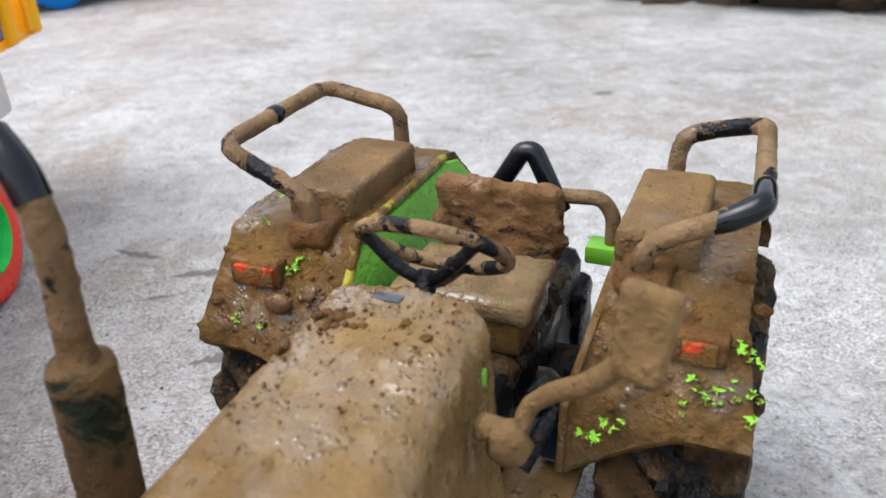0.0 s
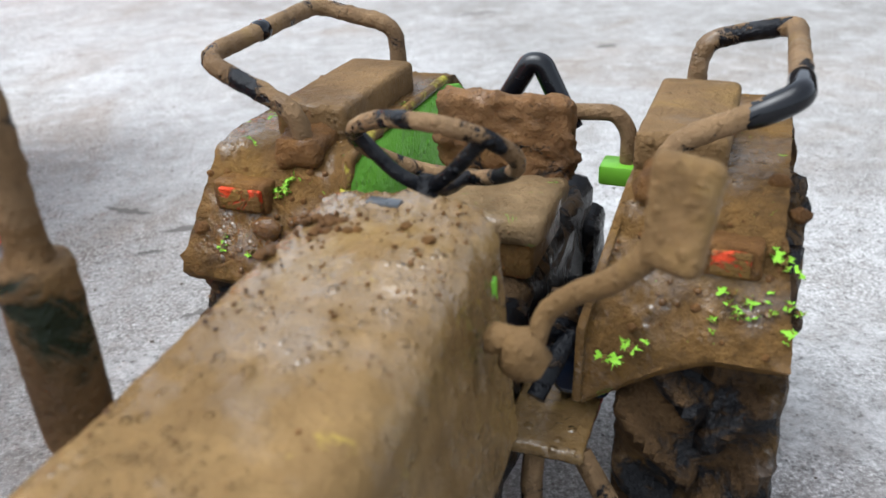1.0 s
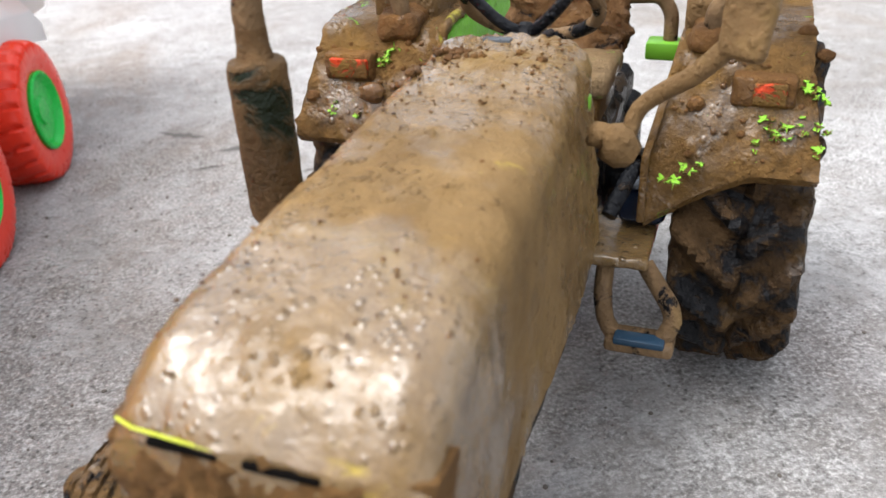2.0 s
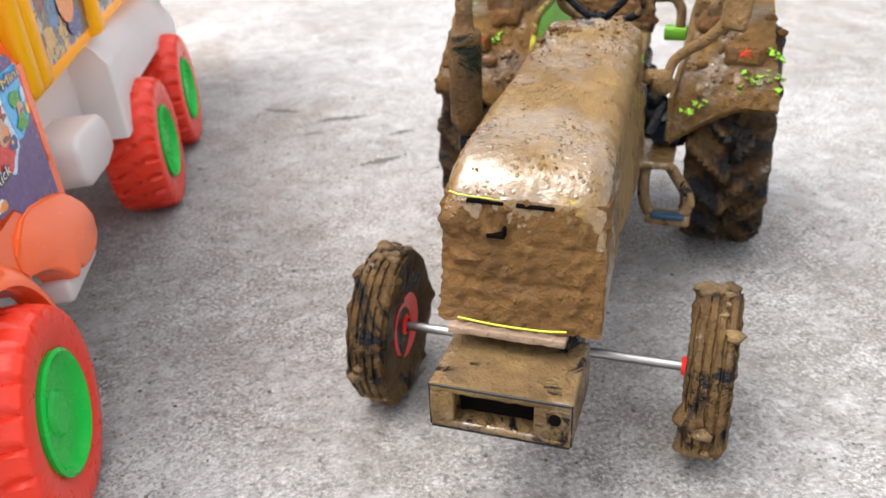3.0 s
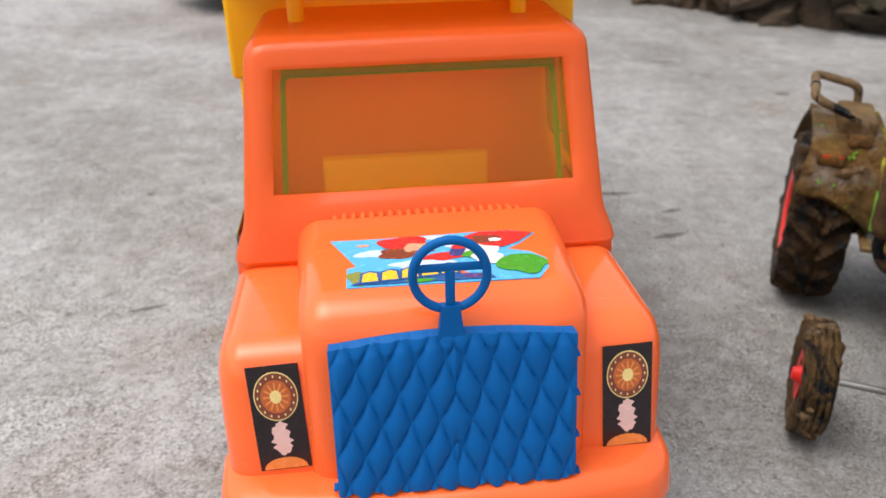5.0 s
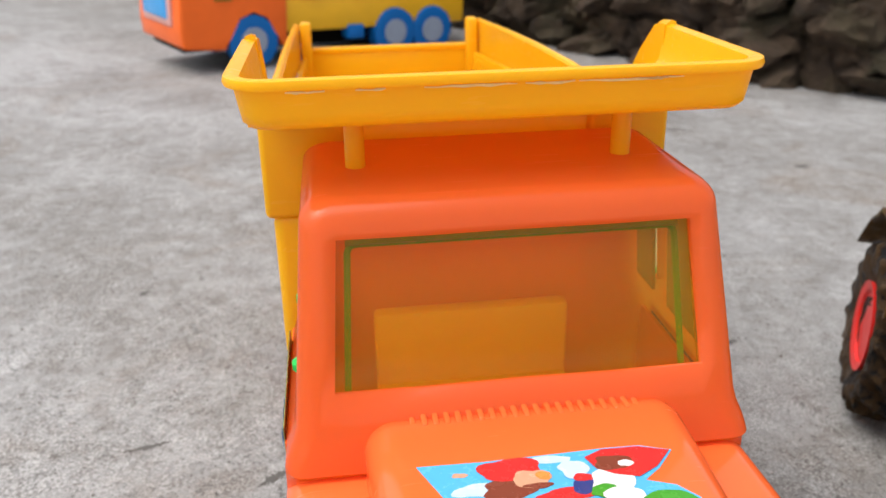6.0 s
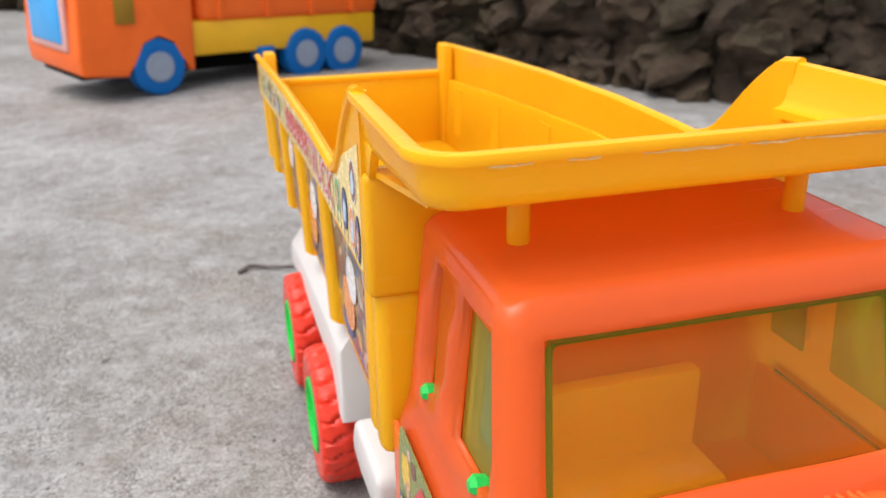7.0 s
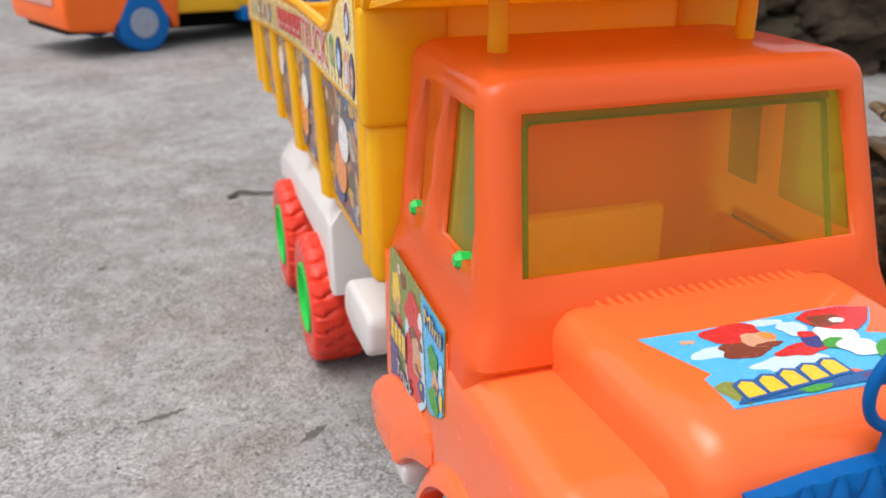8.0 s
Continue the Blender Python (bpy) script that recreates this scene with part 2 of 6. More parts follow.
def busy_print(name, scale, palette):
    """A crowded printed picture, as plain patches of ink with dark outlines."""
    m, n, l, p = nodes_of(name)
    v = obj_coords(n)
    wob = n.new("ShaderNodeTexNoise")
    wob.inputs["Scale"].default_value, wob.inputs["Detail"].default_value = scale * 0.9, 3.0
    l.new(v, wob.inputs["Vector"])
    warp = n.new("ShaderNodeVectorMath")
    warp.operation = "MULTIPLY_ADD"
    warp.inputs[1].default_value = (2.2 / scale,) * 3
    l.new(wob.outputs["Color"], warp.inputs[0])
    l.new(v, warp.inputs[2])
    cell = n.new("ShaderNodeTexVoronoi")
    cell.inputs["Scale"].default_value = scale
    l.new(warp.outputs[0], cell.inputs["Vector"])
    pick = n.new("ShaderNodeSeparateColor")
    l.new(cell.outputs["Color"], pick.inputs[0])
    r = n.new("ShaderNodeValToRGB")
    r.color_ramp.interpolation = "CONSTANT"
    el = r.color_ramp.elements
    while len(el) < len(palette):
        el.new(0.5)
    for k, c in enumerate(palette):
        el[k].position, el[k].color = k / len(palette), (*c, 1)
    l.new(pick.outputs[0], r.inputs["Fac"])
    tone = noise_node(n, l, v, scale * 3.0, 4.0, 0.6)
    c = mix(n, l, grey_ramp(n, l, tone, 0.35, 0.65, 0.35, 0.0), r.outputs["Color"], (0.02, 0.015, 0.02))
    rim = n.new("ShaderNodeTexVoronoi")
    rim.feature = "DISTANCE_TO_EDGE"
    rim.inputs["Scale"].default_value = scale
    l.new(warp.outputs[0], rim.inputs["Vector"])
    c = mix(n, l, grey_ramp(n, l, rim.outputs["Distance"], 0.03, 0.07, 0.8, 0.0), c, (0.02, 0.012, 0.02))
    l.new(c, p.inputs["Base Color"])
    p.inputs["Roughness"].default_value = 0.25
    return m


LIME, BLACK = (0.16, 0.43, 0.025), (0.003, 0.0035, 0.005)
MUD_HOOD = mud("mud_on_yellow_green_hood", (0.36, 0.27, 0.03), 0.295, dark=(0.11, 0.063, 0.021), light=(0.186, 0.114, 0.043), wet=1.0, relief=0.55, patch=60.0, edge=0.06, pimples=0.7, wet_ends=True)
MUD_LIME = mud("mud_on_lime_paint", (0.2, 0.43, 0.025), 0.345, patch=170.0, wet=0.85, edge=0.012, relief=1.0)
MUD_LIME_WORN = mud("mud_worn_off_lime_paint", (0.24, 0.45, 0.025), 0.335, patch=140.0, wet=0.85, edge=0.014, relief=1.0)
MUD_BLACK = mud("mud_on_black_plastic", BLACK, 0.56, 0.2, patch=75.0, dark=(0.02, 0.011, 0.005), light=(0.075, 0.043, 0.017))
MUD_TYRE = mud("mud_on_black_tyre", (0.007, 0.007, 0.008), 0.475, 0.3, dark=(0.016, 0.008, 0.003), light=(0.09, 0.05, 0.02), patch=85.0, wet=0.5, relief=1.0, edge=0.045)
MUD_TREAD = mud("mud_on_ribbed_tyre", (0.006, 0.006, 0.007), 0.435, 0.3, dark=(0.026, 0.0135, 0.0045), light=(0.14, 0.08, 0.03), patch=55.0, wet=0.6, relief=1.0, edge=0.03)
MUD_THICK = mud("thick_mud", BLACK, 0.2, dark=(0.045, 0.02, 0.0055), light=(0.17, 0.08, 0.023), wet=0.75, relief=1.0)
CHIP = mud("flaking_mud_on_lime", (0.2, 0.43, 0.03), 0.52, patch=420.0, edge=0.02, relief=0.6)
LIME_PAINT = plastic("lime_green_plastic", (0.13, 0.34, 0.025), 0.35)
RIM_RED = plastic("red_rim", (0.7, 0.025, 0.02), 0.35)
STEEL = plain("dull_steel", (0.3, 0.29, 0.28), 0.35, 1.0)
# near-black with the shade of openings and the far truck's underside painted in
SHADE_BLACK = plain("shade_black", (0.0025, 0.002, 0.0016), 1.0)
SHADE_BLACK.node_tree.nodes["Principled BSDF"].inputs["Specular IOR Level"].default_value = 0.05
BARE_BLACK = plastic("bare_black_plastic", (0.003, 0.0035, 0.005), 0.12)
ORANGE = plastic("orange_plastic", (0.98, 0.15, 0.034), 0.2, 0.08, thin_colour=(1.0, 0.3, 0.04), shine=0.22, gloss=0.5)
CAB_ORANGE = plastic("thin_orange_plastic", (0.98, 0.15, 0.034), 0.22, 0.48, thin_colour=(1.0, 0.42, 0.05), shine=0.22, gloss=0.5)
YELLOW = plastic("yellow_plastic", (1.0, 0.57, 0.012), 0.24, 0.36, thin_colour=(1.0, 0.6, 0.015), shine=0.3)
BLUE = plastic("blue_plastic", (0.0, 0.095, 0.32), 0.5, 0.0, shine=0.15)
MILKY = plastic("milky_pink_white_plastic", (0.8, 0.68, 0.62), 0.3, 0.4)
WHITE = plastic("milky_white_plastic", (0.78, 0.75, 0.73), 0.35, 0.25)
TYRE_RED = plastic("red_tyre_plastic", (0.72, 0.04, 0.018), 0.28, 0.0)
RIM_GREEN = plastic("green_rim_plastic", (0.01, 0.45, 0.05), 0.26)
# amber and khaki hazes stand in for a lit cab interior and reflected sky
PANE = tinted_pane("green_tinted_windscreen", (0.97, 0.95, 0.6), 0.15, (0.95, 0.48, 0.06))
SIDE_PANE = tinted_pane("green_tinted_side_pane", (0.74, 0.95, 0.3), 0.5, (0.52, 0.56, 0.14))
PANE_EDGE = plastic("green_pane_edge", (0.03, 0.22, 0.012), 0.12, 0.5, thin_colour=(0.1, 0.75, 0.03))
CONCRETE = concrete()
STONE = stone()


def ink(name, colour, rough=0.25):
    return plain(name, colour, rough)


INK_BLACK, INK_WHITE = ink("print_black", (0.015, 0.008, 0.01)), ink("print_white", (0.75, 0.72, 0.72))
INK_SKY, INK_RED = ink("print_sky_blue", (0.08, 0.42, 0.75)), ink("print_red", (0.6, 0.03, 0.03))
INK_GREEN, INK_YELLOW = ink("print_green", (0.05, 0.3, 0.03)), ink("print_yellow", (0.8, 0.5, 0.04))
INK_AMBER, INK_BROWN = ink("print_amber", (0.75, 0.25, 0.06)), ink("print_brown", (0.2, 0.05, 0.03))
INK_NAVY, INK_PALE = ink("print_navy", (0.03, 0.05, 0.2)), ink("print_pale_yellow", (0.85, 0.66, 0.26))
PRINT_DARK = busy_print("crowded_dark_print", 120.0, [(0.1, 0.07, 0.16), (0.5, 0.26, 0.12), (0.06, 0.2, 0.4), (0.55, 0.45, 0.35), (0.25, 0.05, 0.04), (0.7, 0.4, 0.08), (0.12, 0.12, 0.1)])
INK_SMEAR, INK_GLOW = ink("print_pink_white", (0.75, 0.5, 0.45)), ink("print_dark_amber", (0.5, 0.12, 0.03))
INK_SKIN = ink("print_tan", (0.6, 0.32, 0.2))
INK_FOAM, INK_OLIVE = ink("print_pale_blue", (0.5, 0.66, 0.8)), ink("print_olive_green", (0.22, 0.25, 0.06))
INK_DEEP, INK_VIOLET = ink("print_deep_blue", (0.015, 0.1, 0.3)), ink("print_violet", (0.1, 0.05, 0.18))


# ---- shape helpers: millimetres inside a thing, with y to its rear ----
def part(name, bm, material, parent, label="", sharp=38.0):
    bmesh.ops.recalc_face_normals(bm, faces=bm.faces)
    me = bpy.data.meshes.new(name)
    bm.to_mesh(me)
    bm.free()
    me.transform(Matrix.Scale(0.001, 4))
    me.materials.append(material)
    me.polygons.foreach_set("use_smooth", [True] * len(me.polygons))
    me.set_sharp_from_angle(angle=radians(sharp))
    ob = new(name, me)
    ob.parent = parent
    return tagged(ob, label)


def box(bm, x0, x1, y0, y1, z0, z1, bevel=0.0, seg=2):
    r = bmesh.ops.create_cube(bm, size=1.0)
    for v in r["verts"]:
        v.co = Vector(((x0 + x1) / 2 + v.co.x * (x1 - x0), (y0 + y1) / 2 + v.co.y * (y1 - y0), (z0 + z1) / 2 + v.co.z * (z1 - z0)))
    if bevel:
        edges = list({e_ for v in r["verts"] for e_ in v.link_edges})
        bmesh.ops.bevel(bm, geom=edges, offset=bevel, segments=seg, profile=0.5, affect="EDGES")
    return bm


def boxed(x0, x1, y0, y1, z0, z1, bevel=0.0, seg=2):
    return box(bmesh.new(), x0, x1, y0, y1, z0, z1, bevel, seg)


def loft(bm, rings, cap=True, ring_closed=True):
    rows = [[bm.verts.new(p) for p in ring] for ring in rings]
    n_ = len(rows[0])
    for r0, r1 in zip(rows, rows[1:]):
        for i in range(n_ if ring_closed else n_ - 1):
            j = (i + 1) % n_
            bm.faces.new((r0[i], r0[j], r1[j], r1[i]))
    if cap:
        bm.faces.new(rows[0][::-1])
        bm.faces.new(rows[-1])
    return rows


def smooth_line(pts, steps=6):
    p = [Vector(q) for q in pts]
    p = [2 * p[0] - p[1]] + p + [2 * p[-1] - p[-2]]
    out = []
    for i in range(1, len(p) - 2):
        for k in range(steps):
            u = k / steps
            a_, b_, c_, d_ = p[i - 1:i + 3]
            out.append(0.5 * (2 * b_ + (c_ - a_) * u + (2 * a_ - 5 * b_ + 4 * c_ - d_) * u * u + (3 * b_ - a_ - 3 * c_ + d_) * u ** 3))
    return out + [p[-2]]


def rounded_line(pts, radius, steps=5):
    """A line of straight runs with its corners rounded off."""
    p = [Vector(q) for q in pts]
    out = [p[0]]
    for a_, b_, c_ in zip(p, p[1:], p[2:]):
        r = min(radius, (b_ - a_).length * 0.45, (c_ - b_).length * 0.45)
        s_, t_ = b_ + (a_ - b_).normalized() * r, b_ + (c_ - b_).normalized() * r
        for k in range(steps + 1):
            u = k / steps
            out.append(s_ * (1 - u) ** 2 + b_ * 2 * u * (1 - u) + t_ * u * u)
    return out + [p[-1]]


def tube(bm, line, radius, seg=10, closed=False, flat=1.0):
    line = [Vector(q) for q in line]
    n_ = len(line)
    up, rings = None, []
    for i, q in enumerate(line):
        d = (line[(i + 1) % n_] - line[i - 1]) if closed else (line[min(i + 1, n_ - 1)] - line[max(i - 1, 0)])
        d.normalize()
        if up is None:
            up = d.orthogonal().normalized()
        up = (up - d * up.dot(d)).normalized()
        side = d.cross(up)
        r = radius(i / max(1, n_ - 1)) if callable(radius) else radius
        rings.append([q + (up * math.cos(w) + side * math.sin(w) * flat) * r for w in (2 * math.pi * k / seg for k in range(seg))])
    if closed:
        rows = loft(bm, rings, cap=False)
        for i in range(seg):
            j = (i + 1) % seg
            bm.faces.new((rows[-1][i], rows[-1][j], rows[0][j], rows[0][i]))
    else:
        loft(bm, rings)
    return bm


def lathe(bm, profile, centre, axis="z", seg=32, bulge=None):
    """Turns (radius, along) round an axis through centre; bulge(turn, along) alters the radius."""
    rings = []
    for r, h in profile:
        ring = []
        for k in range(seg):
            w = 2 * math.pi * k / seg
            q = r + (bulge(w, h, r) if bulge else 0.0)
            c_, s_ = q * math.cos(w), q * math.sin(w)
            ring.append(Vector(centre) + Vector({"z": (c_, s_, h), "x": (h, c_, s_), "y": (c_, h, s_)}[axis]))
        rings.append(ring)
    loft(bm, rings)
    return bm


def prism(bm, poly, axis, a_, b_, bevel=0.0, seg=2):
    put = {"x": lambda u, v, w: (w, u, v), "y": lambda u, v, w: (u, w, v), "z": lambda u, v, w: (u, v, w)}[axis]
    rows = loft(bm, [[Vector(put(u, v, w)) for u, v in poly] for w in (a_, b_)])
    if bevel:
        edges = list({e_ for row in rows for v in row for e_ in v.link_edges})
        bmesh.ops.bevel(bm, geom=edges, offset=bevel, segments=seg, profile=0.5, affect="EDGES", clamp_overlap=True)
    return bm


def roughen(bm, amount, scale, seed=0.0, lumps=0.0, lump_scale=0.05):
    """Pushes the surface in and out: a crust of mud."""
    bm.normal_update()
    off = Vector((seed * 7.3, seed * 3.1, seed * 5.7))
    for v in bm.verts:
        q = v.co + off
        d = noise.fractal(q * scale, 0.9, 2.2, 4) * amount
        if lumps:
            d += max(0.0, noise.noise(q * lump_scale) - 0.25) * lumps
        v.co += v.normal * d
    return bm


def finer(bm, length, rounds=4):
    for _ in range(rounds):
        edges = [e_ for e_ in bm.edges if e_.calc_length() > length]
        if not edges:
            break
        bmesh.ops.subdivide_edges(bm, edges=edges, cuts=1, use_grid_fill=True)
    bmesh.ops.triangulate(bm, faces=[f for f in bm.faces if len(f.verts) > 4])
    return bm


def blob(bm, centre, size, seed=0, fine=2):
    """A small uneven lump."""
    r = bmesh.ops.create_icosphere(bm, subdivisions=fine, radius=1.0)
    for v in r["verts"]:
        k = 1 + 0.35 * noise.noise(v.co * 1.7 + Vector((seed * 3.3, seed, 0)))
        v.co = Vector(centre) + Vector((v.co.x * size[0], v.co.y * size[1], v.co.z * size[2])) * k
    return bm


def thing(name, m, label, category):
    ob = new(name)
    ob.empty_display_size = 0.02
    ob.matrix_world = m
    return tagged(ob, label, category)


# ---- the yard: one sheet of concrete, which falls off gently beside the tractor ----
def ground_z(x, y):
    """Height of the concrete, in metres: level on one side, sloping away under the dump truck."""
    d = -0.14 - x
    u = max(0.0, min(d, 0.36))
    soft = 0.015
    if d < soft:
        u = max(0.0, d + soft) ** 2 / (4 * soft)
    return -0.048 * u


def build_ground():
    bm = bmesh.new()
    # fine near the toys, coarse towards the horizon
    xs = [-60, -20, -8, -4, -2.2, -1.4, -1.2, -1.0, -0.8, -0.65, -0.55] + [-0.5 + 0.01 * i for i in range(46)] + [0.1 * i for i in range(15)] + [2.2, 4, 8, 20, 60]
    ys = [-60, -20, -8, -4, -2, -1] + [-0.6 + 0.1 * i for i in range(30)] + [3.2, 5, 8, 20, 60]
    rows = [[bm.verts.new((x * 1000, y * 1000, ground_z(x, y) * 1000)) for x in xs] for y in ys]
    for r0, r1 in zip(rows, rows[1:]):
        for i in range(len(xs) - 1):
            bm.faces.new((r0[i], r0[i + 1], r1[i + 1], r1[i]))
    ob = part("ground", bm, CONCRETE, None)
    tagged(ob, "worn grey concrete yard with stains and small pits", "ground", kind="structure")


build_ground()


def build_scratches():
    """Shallow gouges in the concrete: flat strips with the gouges' shading as their dark colour."""
    rnd = random.Random(21)
    gouge_tone = plain("gouge_shade", (0.1, 0.092, 0.084), 0.9)
    ground = bpy.data.objects["ground"]
    for x, y, length, turn, width in ((-76, 419, 30, -30, 4), (-40, 392, 36, 0, 4.5), (-10, 357, 18, 15, 3.5), (-60, 372, 14, 10, 2.5), (-345, 278, 24, 10, 3), (-368, 452, 10, 40, 3), (-286, 242, 16, 30, 4), (237, 646, 20, 10, 8), (167, 794, 40, 10, 6), (-28, 318, 26, 15, 5)):
        n_ = 17
        bm = bmesh.new()
        a_ = radians(turn)
        up, low = [], []
        for i in range(n_):
            u = i / (n_ - 1)
            w = width * 0.9 * math.sin(math.pi * min(0.97, max(0.03, u))) * rnd.uniform(0.35, 1.0)
            q = Vector((x + math.cos(a_) * (u - 0.5) * length, y + math.sin(a_) * (u - 0.5) * length, 0.0))
            q.z = ground_z(q.x / 1000, q.y / 1000) * 1000 + 0.12
            s_ = Vector((-math.sin(a_), math.cos(a_), 0))
            bend = s_ * rnd.uniform(-0.8, 0.8)
            up.append(bm.verts.new(q + bend + s_ * w))
            low.append(bm.verts.new(q + bend - s_ * w))
        for i in range(n_ - 1):
            bm.faces.new((low[i], low[i + 1], up[i + 1], up[i]))
        part("gouge", bm, gouge_tone, ground)


build_scratches()


# ---- the stone wall at the edge of the yard ----
WALL_LINE = [(1.3, 0.57), (0.71, 0.88), (0.53, 0.93), (0.43, 1.04), (0.35, 1.18), (0.22, 1.37), (0.10, 1.54), (-0.20, 2.0), (-0.85, 2.6), (-2.2, 3.4)]


def build_wall():
    rnd = random.Random(4)
    bm = bmesh.new()
    pts = [Vector((x * 1000, y * 1000, 0)) for x, y in WALL_LINE]
    rings = []
    for i, q in enumerate(pts):
        d = (pts[min(i + 1, len(pts) - 1)] - pts[max(i - 1, 0)]).normalized()
        out = Vector((-d.y, d.x, 0)) * -1  # towards the far side
        rings.append([q + out * 40 + Vector((0, 0, -20)), q + out * 40 + Vector((0, 0, 330)), q + out * 260 + Vector((0, 0, 330)), q + out * 260 + Vector((0, 0, -20))])
    loft(bm, rings)
    wall = part("wall_east", bm, STONE, None)
    tagged(wall, "rough dark stone boundary wall with moss along the yard", "wall", kind="structure")
    shapes = []
    for k in range(6):
        b = bmesh.new()
        bmesh.ops.create_icosphere(b, subdivisions=3, radius=1.0)
        for v in b.verts:
            c = Vector([math.copysign(abs(t) ** 0.7, t) for t in v.co])
            v.co = c * (1 + 0.3 * noise.noise(c * 1.5 + Vector((k * 5.1, 0, 0))) + 0.28 * noise.fractal(c * 3.2 + Vector((k * 2.1, 4, 0)), 0.8, 2.1, 4))
        me = bpy.data.meshes.new("stone")
        b.to_mesh(me)
        b.free()
        me.materials.append(STONE)
        shapes.append(me)
    for row in range(9):
        z = 0.015 + row * 0.04
        for p0, p1 in zip(pts, pts[1:]):
            a_, b_ = p0 / 1000, p1 / 1000
            d = b_ - a_
            u = rnd.uniform(0, 0.06)
            while u < d.length:
                w = rnd.uniform(0.04, 0.13)
                q = a_ + d.normalized() * (u + w / 2)
                out = Vector((d.y, -d.x, 0)).normalized()
                s = new("stone", shapes[rnd.randrange(6)])
                s.parent = wall
                s.matrix_local = Matrix.LocRotScale(q + out * 0.045 + Vector((0, 0, z + rnd.uniform(-0.01, 0.01))), Euler((rnd.uniform(-0.4, 0.4), rnd.uniform(-0.35, 0.35), math.atan2(d.y, d.x) + rnd.uniform(-0.3, 0.3))), (w * 0.52, 0.03 + rnd.uniform(0, 0.05), 0.02 + rnd.uniform(0, 0.02)))
                u += w * 0.97


build_wall()


# ---- the muddy toy tractor ----
TRACTOR = thing("toy_tractor", pose(-0.0232, 0.0749, 0.0, 0, 0, -30.0), "green toy tractor caked in wet brown mud, standing on concrete", "toy tractor")


def hood_top(y):
    """Height of the hood's ridge and its half width."""
    z = 86 + 8.5 * (1 - math.exp(-y / 5.0)) + y * 0.083
    return z, 20.5 - 0.037 * y


def build_hood():
    bm = bmesh.new()
    rings = []
    ys = [0, 0.6, 1.6, 2.6] + [3.6 + 1.0 * i for i in range(104)] + [107.6, 108.4]
    for y in ys:
        z, w = hood_top(min(y, 107))
        if y > 107:
            z, w = z - (y - 107) * 1.2, w - (y - 107) * 0.8
        low = 55 if y < 70 else 55 + (y - 70) * 0.15
        ring, r = [], 6.5
        for s in range(10):
            ring.append(Vector((-w - (0.5 + 2.7 * max(0.0, min(1.0, (y - 45) / 45))) * (1 - s / 9) ** 0.7, y, low + (z - r - low) * s / 10)))
        for k in range(8):
            t = math.pi / 2 * k / 7
            ring.append(Vector((-w + r - r * math.cos(t), y, z - r + r * math.sin(t))))
        half = ring[:]
        for k in range(1, 15):
            x = (-w + r) * (1 - k / 14)
            half.append(Vector((x, y, z + 0.5 * (k / 14))))
        ring = half + [Vector((-q.x, q.y, q.z)) for q in reversed(half[:-1])]
        rings.append(ring)
    loft(bm, rings)
    bmesh.ops.triangulate(bm, faces=[f for f in bm.faces if len(f.verts) > 4])
    bm.normal_update()
    for v in bm.verts:
        v.co.y += 3.0 * max(0.0, v.co.y / 108) ** 8 * (1 - (v.co.x / 18) ** 2)
        q = v.co
        d = noise.fractal(q * 0.09, 0.8, 2.2, 4) * 0.35
        back = max(0.0, (q.y - 78) / 28)
        d += back * max(0.0, noise.noise(q * 0.55 + Vector((3, 1, 2)))) * 0.9
        d += max(0.0, noise.noise(q * 0.3 + Vector((9, 4, 7))) - 0.42) * 2.2
        ends = max(0.0, min(1.0, (30 - q.y) / 10)) + max(0.0, min(1.0, (q.y - 68) / 14))
        d += (0.12 + 0.5 * ends) * max(-0.15, noise.noise(q * 0.7 + Vector((1, 5, 2)))) + 0.22 * ends * noise.noise(q * 1.6)
        v.co += v.normal * d
    part("hood", bm, MUD_HOOD, TRACTOR, "long hood plastered with smooth wet mud", 60)
    # clods on the hood, most of them near the steering wheel
    rnd = random.Random(11)
    bm = bmesh.new()
    spots = [(-9.5 + rnd.gauss(0, 2.0), 96 + rnd.gauss(0, 2.4), rnd.uniform(0.4, 1.1), rnd.uniform(0.4, 0.9)) for _ in range(26)] + [(-14, 86, 1.2, 0.8), (-13.2, 87, 1.0, 0.9), (4, 99, 1.1, 0.6), (9, 96, 1.2, 0.6)]
    for _ in range(520):
        y = 107 - abs(rnd.gauss(0, 24)) if rnd.random() < 0.75 else rnd.uniform(2, 30)
        if y > 3:
            s = rnd.choice((0.14, 0.18, 0.22, 0.28, 0.38))
            spots.append((rnd.uniform(-0.9, 0.9) * hood_top(y)[1], y, s, s * rnd.uniform(0.4, 0.8)))
    for i, (x, y, s, h) in enumerate(spots):
        blob(bm, (x, y, hood_top(y)[0] + 0.35), (s, s * rnd.uniform(0.8, 1.3), h), i, 1 if s < 0.3 else 2)
    tagged(part("mud_crust", bm, MUD_THICK, TRACTOR, "small clods of drying mud", 60), kind="stuff")
    bm = boxed(-5.5, 0.5, 104, 106.6, 102.6, 104.0, 0.5)
    part("hood_badge", bm, plain("badge_slate", (0.045, 0.05, 0.055), 0.3), TRACTOR, "small slate-coloured badge half under mud")


